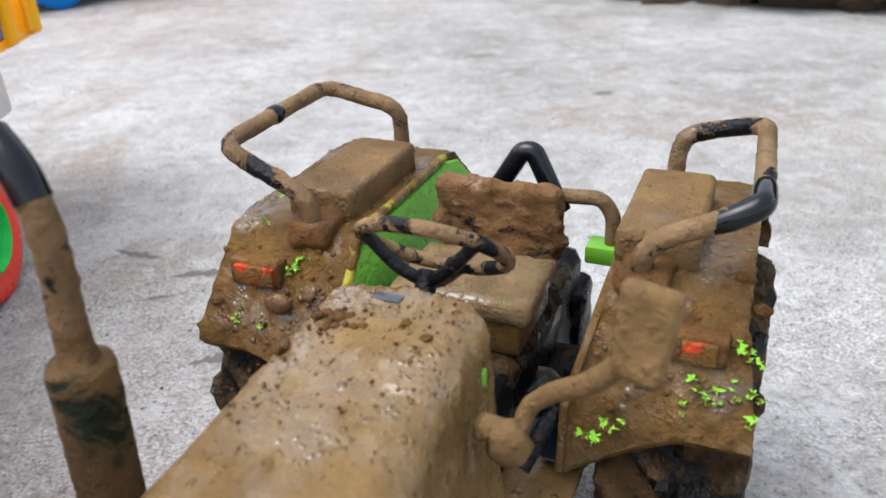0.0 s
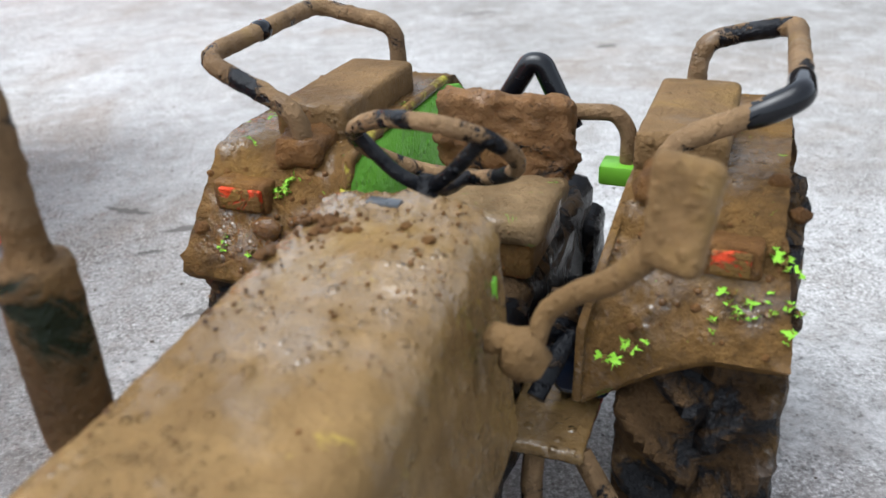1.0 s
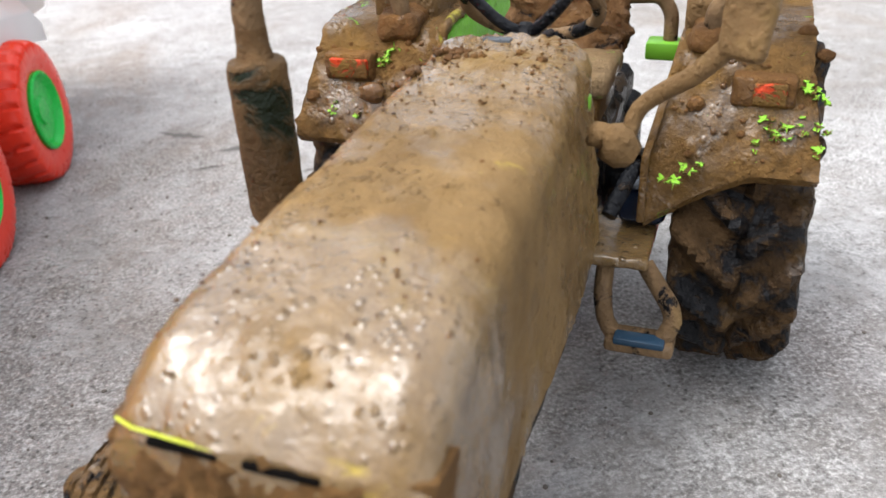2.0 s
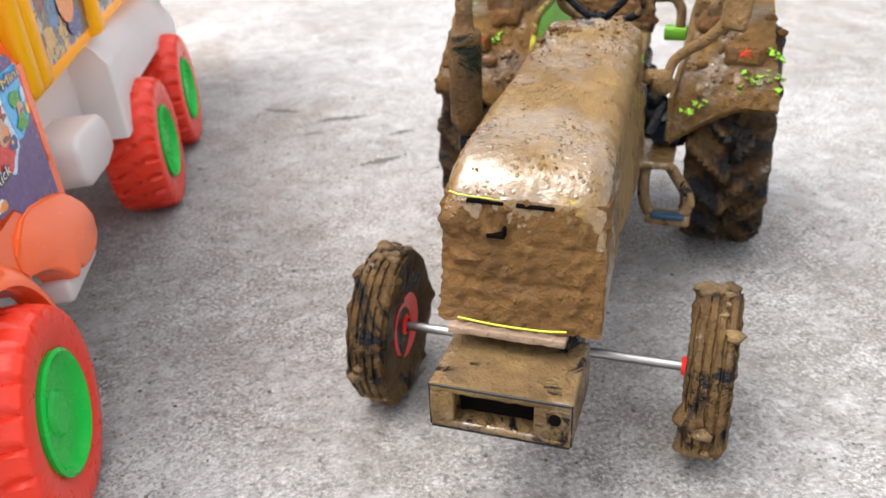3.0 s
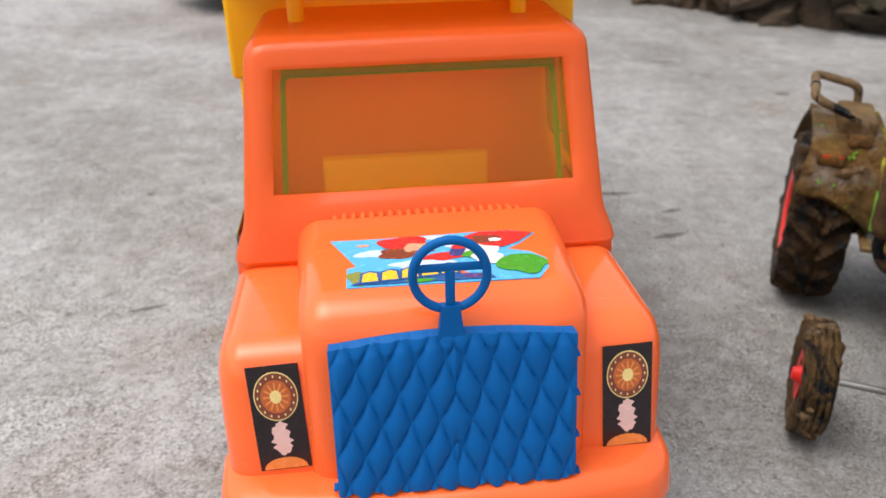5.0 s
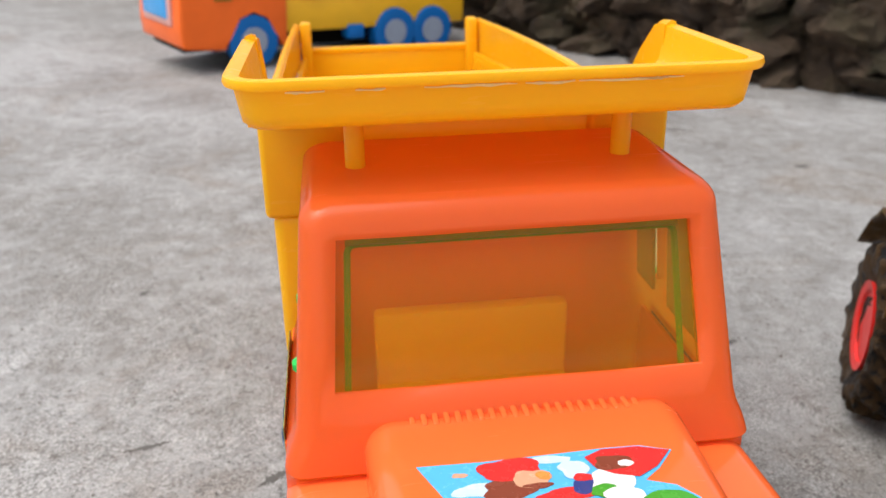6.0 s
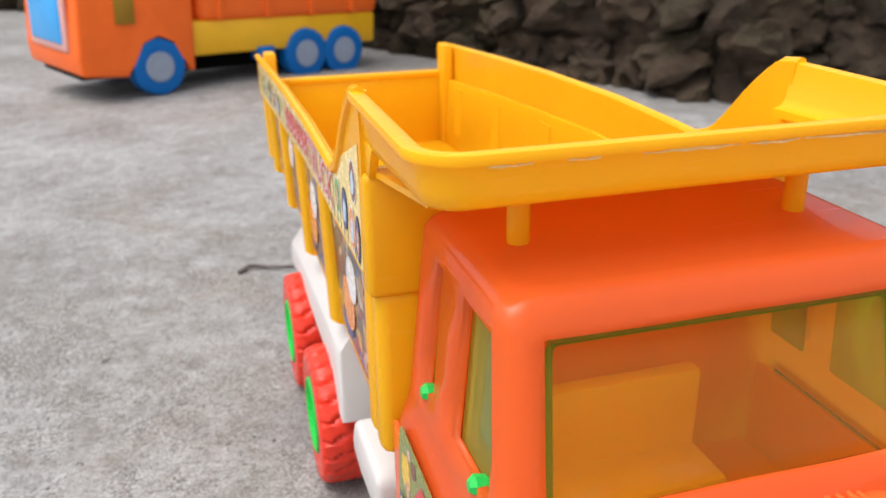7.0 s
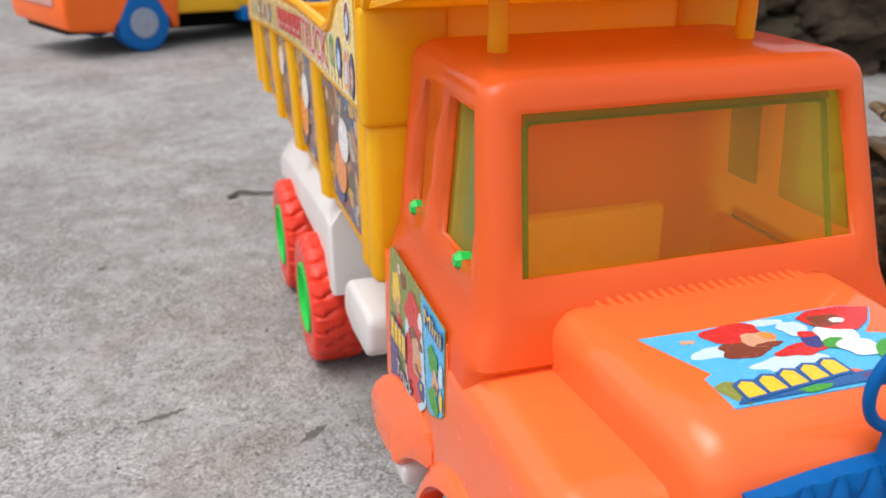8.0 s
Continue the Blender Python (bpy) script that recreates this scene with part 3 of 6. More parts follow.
def build_nose():
    bm = bmesh.new()
    rings = []
    for k in range(40):
        z = 53.5 + 32.5 * k / 39
        y = -6.5 + 7.0 * (k / 39) ** 0.8
        w = 20.6 + 0.4 * (1 - k / 39) ** 0.7
        ring = [Vector((-w + 2 * w * i / 40, y + 1.6 * abs(-1 + 2 * i / 40) ** 6, z)) for i in range(41)]
        ring += [Vector((w - 2 * w * i / 40, y + 7, z)) for i in range(41)]
        rings.append(ring)
    loft(bm, rings)
    bmesh.ops.triangulate(bm, faces=[f for f in bm.faces if len(f.verts) > 4])
    bm.normal_update()
    for v in bm.verts:
        q = v.co
        d = noise.fractal(Vector((q.x * 0.3, q.y * 0.3, q.z * 0.16)) + Vector((5, 0, 0)), 0.8, 2.2, 4) * 0.9 + max(0, noise.noise(q * 0.35) - 0.2) * 3.2
        d += 0.3 * noise.noise(q * 0.9) + max(0, noise.noise(q * 0.6 + Vector((3, 3, 3))) - 0.3) * 1.6
        for z0 in (60, 65, 75):
            d -= 0.5 * math.exp(-((q.z - z0) / 0.8) ** 2)
        v.co += v.normal * d
    part("front_grille", bm, mud("brown_mud_on_nose", BLACK, 0.2, dark=(0.06, 0.029, 0.009), light=(0.15, 0.078, 0.025), wet=0.4, relief=0.8), TRACTOR, "upright nose panel smeared with thick brown mud", 60)
    # raised black strips stand for the shade between hood and nose
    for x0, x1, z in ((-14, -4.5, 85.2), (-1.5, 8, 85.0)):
        part("grille_slot", boxed(x0, x1, -0.6, 1.2, z - 0.5, z + 0.6, 0.3), SHADE_BLACK, TRACTOR, "black strip as the shade in the gap between hood and nose")
    # raised black angle, coloured like the shade inside a latch hole
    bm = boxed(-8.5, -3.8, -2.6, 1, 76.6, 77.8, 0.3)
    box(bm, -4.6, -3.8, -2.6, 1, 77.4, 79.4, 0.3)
    part("latch_hole", bm, SHADE_BLACK, TRACTOR, "small black angled piece as the shade in a hole in the nose")
    bm = bmesh.new()
    tube(bm, smooth_line([(-15, -7.3, 55.4), (-5, -7.7, 54.9), (6, -7.7, 54.9), (13, -7.2, 55.3)]), 0.28, 6)
    part("grille_trim", bm, plastic("yellow_green_trim", (0.4, 0.44, 0.03)), TRACTOR, "bare yellow-green trim line")
    bm = bmesh.new()
    tube(bm, [(-18.6, 0.7, 86.9), (-16, 0.1, 86.5), (-10, -0.1, 86.3), (-4, -0.2, 86.2)], 0.22, 6)
    part("hood_trim", bm, bpy.data.materials["yellow_green_trim"], TRACTOR, "bare yellow-green edge of the hood")
    bm = boxed(-17.5, 13, -8.6, -4, 51.0, 53.2, 0.4)
    finer(bm, 1.6)
    roughen(bm, 0.3, 0.5, 3)
    part("nose_ledge", bm, mud("pale_mud_ledge", LIME, 0.25, dark=(0.16, 0.1, 0.062), light=(0.34, 0.24, 0.17)), TRACTOR)


def build_front_block():
    # a box with an open front, made of its own walls
    bm = bmesh.new()
    box(bm, -18, 18, -24, 3, 43.8, 46.4, 0.8)
    box(bm, -18, 18, -24, 3, 33.0, 35.4, 0.8)
    box(bm, -18, -11.5, -24.0, 2.5, 34.5, 44.6, 0.6)
    box(bm, 8.5, 18, -24.0, 2.5, 34.5, 44.6, 0.6)
    finer(bm, 2.6)
    roughen(bm, 0.28, 0.35, 6)
    block = part("front_weight_block", bm, mud("mud_on_black_block", BLACK, 0.4, dark=(0.05, 0.03, 0.011), light=(0.2, 0.125, 0.055), edge=0.02, wet=0.9, patch=90.0), TRACTOR, "hollow muddy block under the nose", 50)
    # black sheet set well forward so that the hollow looks shaded
    part("block_back", boxed(-12, 9, -18.5, -10, 34, 45), SHADE_BLACK, block)
    bm = bmesh.new()
    tube(bm, [(-17.4, -23.9, 46.0), (17.4, -23.9, 46.0)], 0.36, 8)
    part("top_edge", bm, BARE_BLACK, block, "black edge rubbed bare")
    for x, z0, z1 in ((-17.7, 33.6, 46.0), (17.7, 33.6, 46.0)):
        bm = bmesh.new()
        tube(bm, [(x, -23.7, z0), (x, -23.7, z1)], 0.28, 8)
        part("corner_edge", bm, BARE_BLACK, block)
    bm = bmesh.new()
    tube(bm, [(-17.4, -23.8, 33.2), (17.4, -23.8, 33.2)], 0.36, 8)
    part("bottom_edge", bm, BARE_BLACK, block)
    # black disc on the face in place of a pin hole's shade
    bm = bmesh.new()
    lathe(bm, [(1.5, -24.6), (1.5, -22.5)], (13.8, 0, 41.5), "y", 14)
    part("pin_hole", bm, SHADE_BLACK, block)
    bm = boxed(-14, 14, -2, 118, 30, 58, 3)
    finer(bm, 5)
    roughen(bm, 1.0, 0.15, 9, 3.0, 0.14)
    part("engine_block", bm, MUD_BLACK, TRACTOR, "dark engine sides spattered with mud", 60)


def tyre_mesh(radius, half, hub, lug_count, lug_height, slant, seg=112, rows=13, lug_share=0.5, ribs=0):
    """A tyre round the x axis with slanted lugs on its tread."""
    bm = bmesh.new()
    prof = [(hub, -half * 0.75), (radius * 0.72, -half * 0.98), (radius * 0.9, -half)]
    for k in range(rows):
        u = -1 + 2 * k / (rows - 1)
        prof.append((radius - 0.06 * radius * abs(u) ** 5, half * u * 0.96))
    prof += [(radius * 0.9, half), (radius * 0.72, half * 0.98), (hub, half * 0.75)]

    def lug(w, h, r):
        if r < radius * 0.85:
            return 0.0
        if ribs:
            return -lug_height if (h / half * ribs) % 1.0 < 0.3 else 0.0
        ph = (w * lug_count / (2 * math.pi) + slant * abs(h) / half) % 1.0
        if h > 0:
            ph = (ph + 0.5) % 1.0
        edge = min(ph, lug_share - ph) / 0.08 if ph < lug_share else 0
        return lug_height * max(0.0, min(1.0, edge)) - lug_height
    lathe(bm, prof, (0, 0, 0), "x", seg, lug)
    return bm


def shift(bm, x, y, z, turn=0.0):
    bm.transform(Matrix.Translation((x, y, z)) @ Matrix.Rotation(radians(turn), 4, "Z"))
    return bm


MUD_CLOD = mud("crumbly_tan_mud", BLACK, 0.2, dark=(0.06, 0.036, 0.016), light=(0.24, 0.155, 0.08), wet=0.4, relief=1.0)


def build_tractor_wheels():
    for side in (-1, 1):
        bm = tyre_mesh(24.6, 6.3, 10.5, 22, 0.85, 0.35, 132, 43, ribs=2.5)
        roughen(bm, 0.55, 0.35, side + 4, 4.0, 0.16)
        w = part("front_wheel", shift(bm, side * 49, 28, 25, -2 * side), MUD_TREAD, TRACTOR, "narrow ribbed black tyre crusted with mud", 50)
        bm = bmesh.new()
        lathe(bm, [(10.4, -4.6), (10.6, -5.4), (8.5, -5.2), (4, -4.5), (2.5, -8.0), (2.2, -8.0), (2.2, 6), (4, 4.5), (8.5, 5.2), (10.6, 5.4), (10.4, 4.6)], (side * 49, 28, 25), "x", 28)
        part("rim", bm, RIM_RED, w, "bright red plastic rim")
        rnd = random.Random(side + 60)
        bm = bmesh.new()
        for i in range(26):
            a_ = radians(rnd.choice((rnd.uniform(40, 135), rnd.uniform(60, 100), rnd.uniform(180, 230))))
            r_ = 24.6 + rnd.uniform(-1.2, 0.2)
            s_ = rnd.choice((0.8, 1.2, 1.6, 2.2))
            blob(bm, (side * 49 + rnd.uniform(-5, 5), 28 + r_ * math.cos(a_), 25 + r_ * math.sin(a_)), (s_ * 1.2, s_, s_ * 0.8), i)
        roughen(bm, 0.35, 0.5, side + 62)
        tagged(part("mud_crust", bm, MUD_CLOD, w, "crumbly clumps of tan mud", 60), kind="stuff")
        bm = tyre_mesh(45.0, 15.5, 22, 18, 4.2, 0.9, 180, 15, 0.42)
        roughen(bm, 0.9, 0.16, side + 8, 3.0, 0.12)
        w = part("rear_wheel", shift(bm, side * 49, 168, 45), MUD_TYRE, TRACTOR, "big lugged rear tyre clogged with mud", 50)
        bm = bmesh.new()
        lathe(bm, [(22.4, -12), (23, -14.5), (19, -13.5), (14, -6), (7, -5), (5, -9), (1, -9), (1, 9), (5, 9), (7, 5), (14, 6), (19, 13.5), (23, 14.5), (22.4, 12)], (side * 49, 168, 45), "x", 36)
        part("rim", bm, RIM_RED, w, "bright red dished rim")
    bm = bmesh.new()
    tube(bm, [(-48, 28, 25), (48, 28, 25)], 1.5, 12)
    part("front_axle", bm, STEEL, TRACTOR, "thin bare steel axle rod")
    bm = boxed(-13, 13, 112, 205, 30, 72, 4)
    box(bm, -33, 33, 166, 184, 36, 52, 4)
    box(bm, -16, 16, 195, 212, 34, 60, 3)
    finer(bm, 5)
    roughen(bm, 1.2, 0.14, 12, 4.0, 0.12)
    part("gearbox", bm, MUD_BLACK, TRACTOR, "black gearbox and rear axle under mud", 60)


def build_fenders():
    for side in (-1, 1):
        # outline in (y, z) of the outer shell, front foot to rear foot
        out = [(125.5, 70), (126.6, 74), (137.5, 92), (141, 95.4), (146, 96.8), (198, 97), (206, 95.5), (219, 84), (226, 70)]
        bm = bmesh.new()
        rings = []
        for i in range(15):
            u_ = i / 14
            x = 27 + 37.0 * u_
            drop = 14.5 * max(0.0, 1 - i / 9) ** 1.3
            line = [(y, z - (drop if k == 0 else drop * 0.6 if k == 1 else 0)) for k, (y, z) in enumerate(out)]
            dense = []
            for (y0, z0), (y1, z1) in zip(line, line[1:]):
                m_ = max(1, int(math.hypot(y1 - y0, z1 - z0) / 2.6))
                dense += [(y0 + (y1 - y0) * k / m_, z0 + (z1 - z0) * k / m_) for k in range(m_)]
            dense = resample(dense + [line[-1]], 54)
            tuck = [x + (4.8 * (1 - u_) * (side > 0) - 4.2 * u_) * max(0.0, min(1.0, (z - 72) / 22)) for y, z in dense]
            rings.append([Vector((side * k, y, z)) for k, (y, z) in zip(tuck, dense)] + [Vector((side * k, y + (1.8 if z < 90 else 0), z - 2.2)) for k, (y, z) in reversed(list(zip(tuck, dense)))])
        loft(bm, rings)
        bmesh.ops.triangulate(bm, faces=[f for f in bm.faces if len(f.verts) > 4])
        finer(bm, 1.9, 2)
        roughen(bm, 0.3, 0.3, side + 20, 1.8, 0.2)
        roughen(bm, 0.15, 0.8, side + 23, 1.5, 0.45)
        f = part("fender", bm, MUD_LIME_WORN if side > 0 else MUD_LIME, TRACTOR, "wide fender with lime paint showing through mud", 55)
        # the inner cheek, which stays green
        poly = [(124, 56), (126, 72), (137, 91), (146, 95), (198, 95), (206, 93), (220, 82), (226, 66), (200, 52), (150, 50)]
        bm = prism(bmesh.new(), poly, "x", side * 25.6, side * 27.4, 0.5)
        if side > 0:
            for v in bm.verts:
                v.co.x += 4.8 * max(0.0, min(1.0, (v.co.z - 72) / 22))
        part("inner_panel", bm, LIME_PART if side < 0 else MUD_LIME, f, "smooth lime green inner panel")
        if side < 0:
            bm = bmesh.new()
            tube(bm, smooth_line([(-26.6, 128, 76), (-26.6, 138, 92.4), (-26.6, 146, 96.6), (-26.6, 196, 97)], 10), 1.2, 8)
            roughen(bm, 0.3, 0.4, 27)
            part("inner_rim", bm, MUD_RIM, f, "yellow-green rim half covered in mud", 60)
        bm = boxed(31, 48.5, 147, 187, 95.5, 104.2, 1.6, 3)
        finer(bm, 3)
        roughen(bm, 0.22, 0.2, side + 2)
        for v in bm.verts:
            v.co.x *= side
        part("fender_box", bm, MUD_THICK_TAN, f, "flat box on the fender coated in dry tan mud", 50)
        bm = bmesh.new()
        reach, sag = (-0.8, 1.0) if side > 0 else (2.8, 1.4)
        line = rounded_line([(37.5, 141, 94), (38, 139.5, 105), (60 + reach, 143, 115.4 - sag), (59 + reach, 194, 116 - sag * 0.3), (38.5, 193.5, 111), (38, 193, 100)], 7)
        tube(bm, [(side * x, y, z) for x, y, z in line], 2.2, 14)
        finer(bm, 1.3)
        roughen(bm, 0.25, 0.35, side + 31, 0.8, 0.5)
        part("grab_rail", bm, MUD_BLACK_RAIL, f, "bent black grab rail with mud crusted on it", 60)
        bare = [(50.4, 141.6, 110.2), (55.3, 142.4, 112.5), (58.6, 144.2, 114.2), (59.1, 149, 114.6), (59.0, 154, 114.8)] if side > 0 else [(-62.4, 165, 114.7), (-62.3, 169, 114.8)]
        bm = bmesh.new()
        tube(bm, smooth_line(bare, 4), lambda u: 2.62 - 0.5 * abs(2 * u - 1) ** 6, 14)
        roughen(bm, 0.1, 0.4, side + 33)
        part("bare_patch", bm, BARE_BLACK, f, "glossy black patch wiped clean")
        bm = boxed(33, 44, 137, 149, 93, 99.5, 2, 3)
        finer(bm, 2)
        roughen(bm, 0.6, 0.3, side + 40, 1.5, 0.3)
        for v in bm.verts:
            v.co.x *= side
        part("rail_foot", bm, MUD_THICK, f, sharp=60)
        bm = boxed(43.5, 57, 131.8, 140, 83.5, 90.5, 1.0)
        finer(bm, 2.2)
        roughen(bm, 0.3, 0.4, side + 44)
        for v in bm.verts:
            v.co.x *= side
        lamp = part("lamp_housing", bm, MUD_THICK, f, sharp=60)
        bm = boxed(48.0 if side > 0 else 44.5, 55.0, 130.7, 133.4, 84.6, 89.4, 0.5)
        for v in bm.verts:
            v.co.x *= side
        part("lamp_lens", bm, LAMP_RED_DIRTY, lamp, "red-orange lamp lens showing through mud")
    # flakes where the mud has come off the lime paint
    def flake(x, y, z, s, k):
        bm = bmesh.new()
        ring = []
        for i in range(18):
            w = 2 * math.pi * i / 18
            r = s * (0.5 + 1.1 * noise.noise(Vector((math.cos(w) * 2.3, math.sin(w) * 2.3, k * 3.7))))
            r = max(0.12 * s, r)
            a_, b_ = r * math.cos(w), r * 0.8 * math.sin(w)
            ring.append((x + a_, y + b_ * 0.52, z + b_ * 0.855))
        out = Vector((0, -0.855, 0.52))
        loft(bm, [[Vector(q) + out * h for q in ring] for h in (-0.8, 0.7)])
        part("paint_chip", bm, CHIP, TRACTOR)
    shard = random.Random(77)
    for k, (x, y, z, s) in enumerate(((33.3, 123.6, 69, 2.6), (36, 125, 71.5, 1.9), (49.5, 128, 76.4, 1.6), (53.9, 130, 79.7, 1.7), (52.2, 130.8, 81, 1.3), (57.5, 130.8, 81, 1.5), (60.9, 134.6, 87.4, 2.0), (62.3, 133.6, 86, 1.5), (62.4, 130.5, 80.5, 1.4), (62.4, 128, 76.2, 1.5), (55.5, 129, 78, 1.0), (-53.2, 128.4, 77, 1.5), (-46.6, 127.8, 76, 1.2), (-41.9, 136, 89.6, 1.7), (-40.8, 134.5, 87.2, 1.3))):
        for j in range(3):
            u, w = shard.gauss(0, 0.6) * s, shard.gauss(0, 0.6) * s
            flake(x + u, y + w * 0.5, z + w * 0.86, s * shard.uniform(0.6, 1.25), k * 5 + j)
    rnd = random.Random(5)
    bm = bmesh.new()
    for i in range(170):
        side = rnd.choice((-1, 1))
        u = rnd.random()
        y, z = 126 + 12 * u, 72 + 20.5 * u
        s = rnd.choice((0.2, 0.25, 0.3, 0.35, 0.4, 0.5, 0.7, 1.0))
        blob(bm, (side * rnd.uniform(31, 61), y + 0.1, z), (s, s * 0.8, s), i, 1 if s < 0.4 else 2)
    for c, s in (((-43, 129.0, 82), 3.6), ((-60, 129, 80), 2.2), ((-56, 127.4, 76), 1.6), ((-36, 131, 84), 1.7), ((62, 140, 94), 2.0), ((40, 128, 73), 2.2), ((58, 146, 97.5), 2.3), ((36, 132, 84), 2.2)):
        blob(bm, (c[0], c[1] + 1.0, c[2] - 0.6), (s, s * 0.6, s * 0.8), s)
    tagged(part("mud_crust", bm, MUD_THICK, TRACTOR, "small clods of drying mud", 60), kind="stuff")


def resample(line, count):
    p = [Vector((a_, b_, 0)) for a_, b_ in line]
    d = [0.0]
    for q, r in zip(p, p[1:]):
        d.append(d[-1] + (r - q).length)
    out = []
    for k in range(count):
        t = d[-1] * k / (count - 1)
        i = max(i for i in range(len(d)) if d[i] <= t + 1e-6)
        i = min(i, len(p) - 2)
        u = (t - d[i]) / max(1e-6, d[i + 1] - d[i])
        q = p[i].lerp(p[i + 1], u)
        out.append((q.x, q.y))
    return out


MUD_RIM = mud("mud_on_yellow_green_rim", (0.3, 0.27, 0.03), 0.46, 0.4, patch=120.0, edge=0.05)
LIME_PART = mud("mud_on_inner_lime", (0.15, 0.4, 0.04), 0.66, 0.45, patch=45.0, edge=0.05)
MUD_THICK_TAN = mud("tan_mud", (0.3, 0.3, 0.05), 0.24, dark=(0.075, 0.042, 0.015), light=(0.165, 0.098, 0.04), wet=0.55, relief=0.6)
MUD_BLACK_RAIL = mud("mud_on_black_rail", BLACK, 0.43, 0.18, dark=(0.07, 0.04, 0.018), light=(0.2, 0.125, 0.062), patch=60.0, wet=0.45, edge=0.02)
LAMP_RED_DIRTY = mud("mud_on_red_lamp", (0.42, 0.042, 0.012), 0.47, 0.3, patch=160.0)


def build_exhaust():
    c = (-32, 62)
    bm = bmesh.new()
    lathe(bm, [(2.4, 78), (4.8, 82), (5.1, 84), (5.1, 109.2), (4.8, 110.3), (3.2, 110.8), (2.7, 113), (2.6, 116)], (*c, 0), "z", 30)
    finer(bm, 2.5)
    roughen(bm, 0.22, 0.3, 51)
    ex = part("exhaust", bm, mud("mud_on_black_muffler", (0.008, 0.012, 0.006), 0.41, 0.22, dark=(0.05, 0.027, 0.01), light=(0.15, 0.085, 0.034), patch=45.0, edge=0.04), TRACTOR, "black upright muffler streaked with mud", 60)
    bm = bmesh.new()
    line = smooth_line([(-32, 62, 112), (-32, 62, 122), (-32.2, 62, 131), (-34.2, 62.4, 138), (-39.6, 63.5, 143.4)], 8)
    tube(bm, line, lambda u: 2.55 - 0.15 * u, 14)
    roughen(bm, 0.25, 0.45, 52, 0.7, 0.5)
    part("exhaust_pipe", bm, MUD_BLACK_RAIL, ex, "curved black pipe half covered in tan mud", 60)
    bm = bmesh.new()
    tube(bm, smooth_line([(-33.2, 62.2, 135.6), (-34.6, 62.5, 138.6), (-36.6, 62.9, 141.0), (-39.9, 63.6, 143.7)], 5), 2.75, 14)
    part("pipe_bend", bm, BARE_BLACK, ex, "glossy black bend of the pipe")
    bm = bmesh.new()
    tube(bm, smooth_line([(-32, 62, 80), (-32, 62, 72), (-27, 61, 65), (-18, 60, 63)]), 2.4, 12)
    part("down_pipe", bm, MUD_BLACK, ex)


def build_steering():
    c, n_ = Vector((0.6, 121, 107)), Vector((0, 0.64, 0.77))
    fwd, side = Vector((0, -0.77, 0.64)), Vector((1, 0, 0))
    bm = bmesh.new()
    tube(bm, [c + (fwd * math.cos(w) + side * math.sin(w)) * 14.6 for w in (2 * math.pi * k / 48 for k in range(48))], 1.55, 10, closed=True)
    roughen(bm, 0.16, 0.5, 61)
    sw = part("steering_wheel", bm, mud("mud_on_black_wheel", BLACK, 0.5, 0.18, dark=(0.08, 0.045, 0.02), light=(0.24, 0.15, 0.075), patch=90.0, wet=0.3, edge=0.02), TRACTOR, "black three-spoke wheel with flaking mud", 60)
    hub = c - n_ * 7
    bm = bmesh.new()
    for w in (0.9, 3.0, 5.1):
        rim = c + (fwd * math.cos(w) + side * math.sin(w)) * 14.2
        tube(bm, smooth_line([hub, hub.lerp(rim, 0.45) - n_ * 1.2, rim], 5), 1.35, 8)
    tube(bm, [hub - n_ * 14, hub + n_ * 2.2], 2.1, 12)
    roughen(bm, 0.12, 0.5, 62)
    part("spokes", bm, mud("mud_on_black_spokes", BLACK, 0.62, 0.14, patch=60.0), sw, "black spokes and column", 60)


def build_seat():
    bm = boxed(-19.5, 15, 139, 166, 80, 86, 2.2, 3)
    finer(bm, 2.2)
    roughen(bm, 0.35, 0.2, 71)
    seat = part("seat", bm, mud("mud_on_seat", LIME, 0.36, dark=(0.09, 0.056, 0.024), light=(0.23, 0.155, 0.08), wet=0.9), TRACTOR, "flat seat cushion with a mud-covered lime base", 55)
    bm = boxed(-17, 13, 140, 166, 72, 80.5, 1.5)
    part("seat_base", bm, MUD_LIME, seat)
    bm = boxed(-16.5, 15.5, 164.5, 170, 84, 103.5, 2.4, 3)
    finer(bm, 0.9)
    roughen(bm, 0.9, 0.22, 73, 4.5, 0.3)
    roughen(bm, 0.5, 0.75, 74, 1.6, 0.6)
    part("backrest", bm, mud("thick_mud_on_backrest", BLACK, 0.42, dark=(0.05, 0.024, 0.009), light=(0.19, 0.098, 0.038), patch=70.0, wet=0.5, relief=1.0), seat, "backrest buried under thick lumpy mud", 60)
    bm = bmesh.new()
    tube(bm, rounded_line([(-8, 180, 92), (1, 181, 107), (4, 181, 107), (12, 180, 92)], 3), 2.6, 10)
    part("hitch_frame", bm, plastic("glossy_black_plastic", BLACK, 0.2), TRACTOR, "glossy black hitch frame behind the seat")
    bm = bmesh.new()
    tube(bm, rounded_line([(4, 181, 95.5), (22, 181, 96.5), (25.2, 181, 92), (25.3, 181, 82)], 6), 2.0, 10)
    rod = part("lift_rod", bm, MUD_BLACK_RAIL, TRACTOR, "bent rod beside the seat")
    part("clip", boxed(19, 28, 177, 185, 79.5, 84.5, 0.8), LIME_PAINT, rod, "clean bright lime clip")


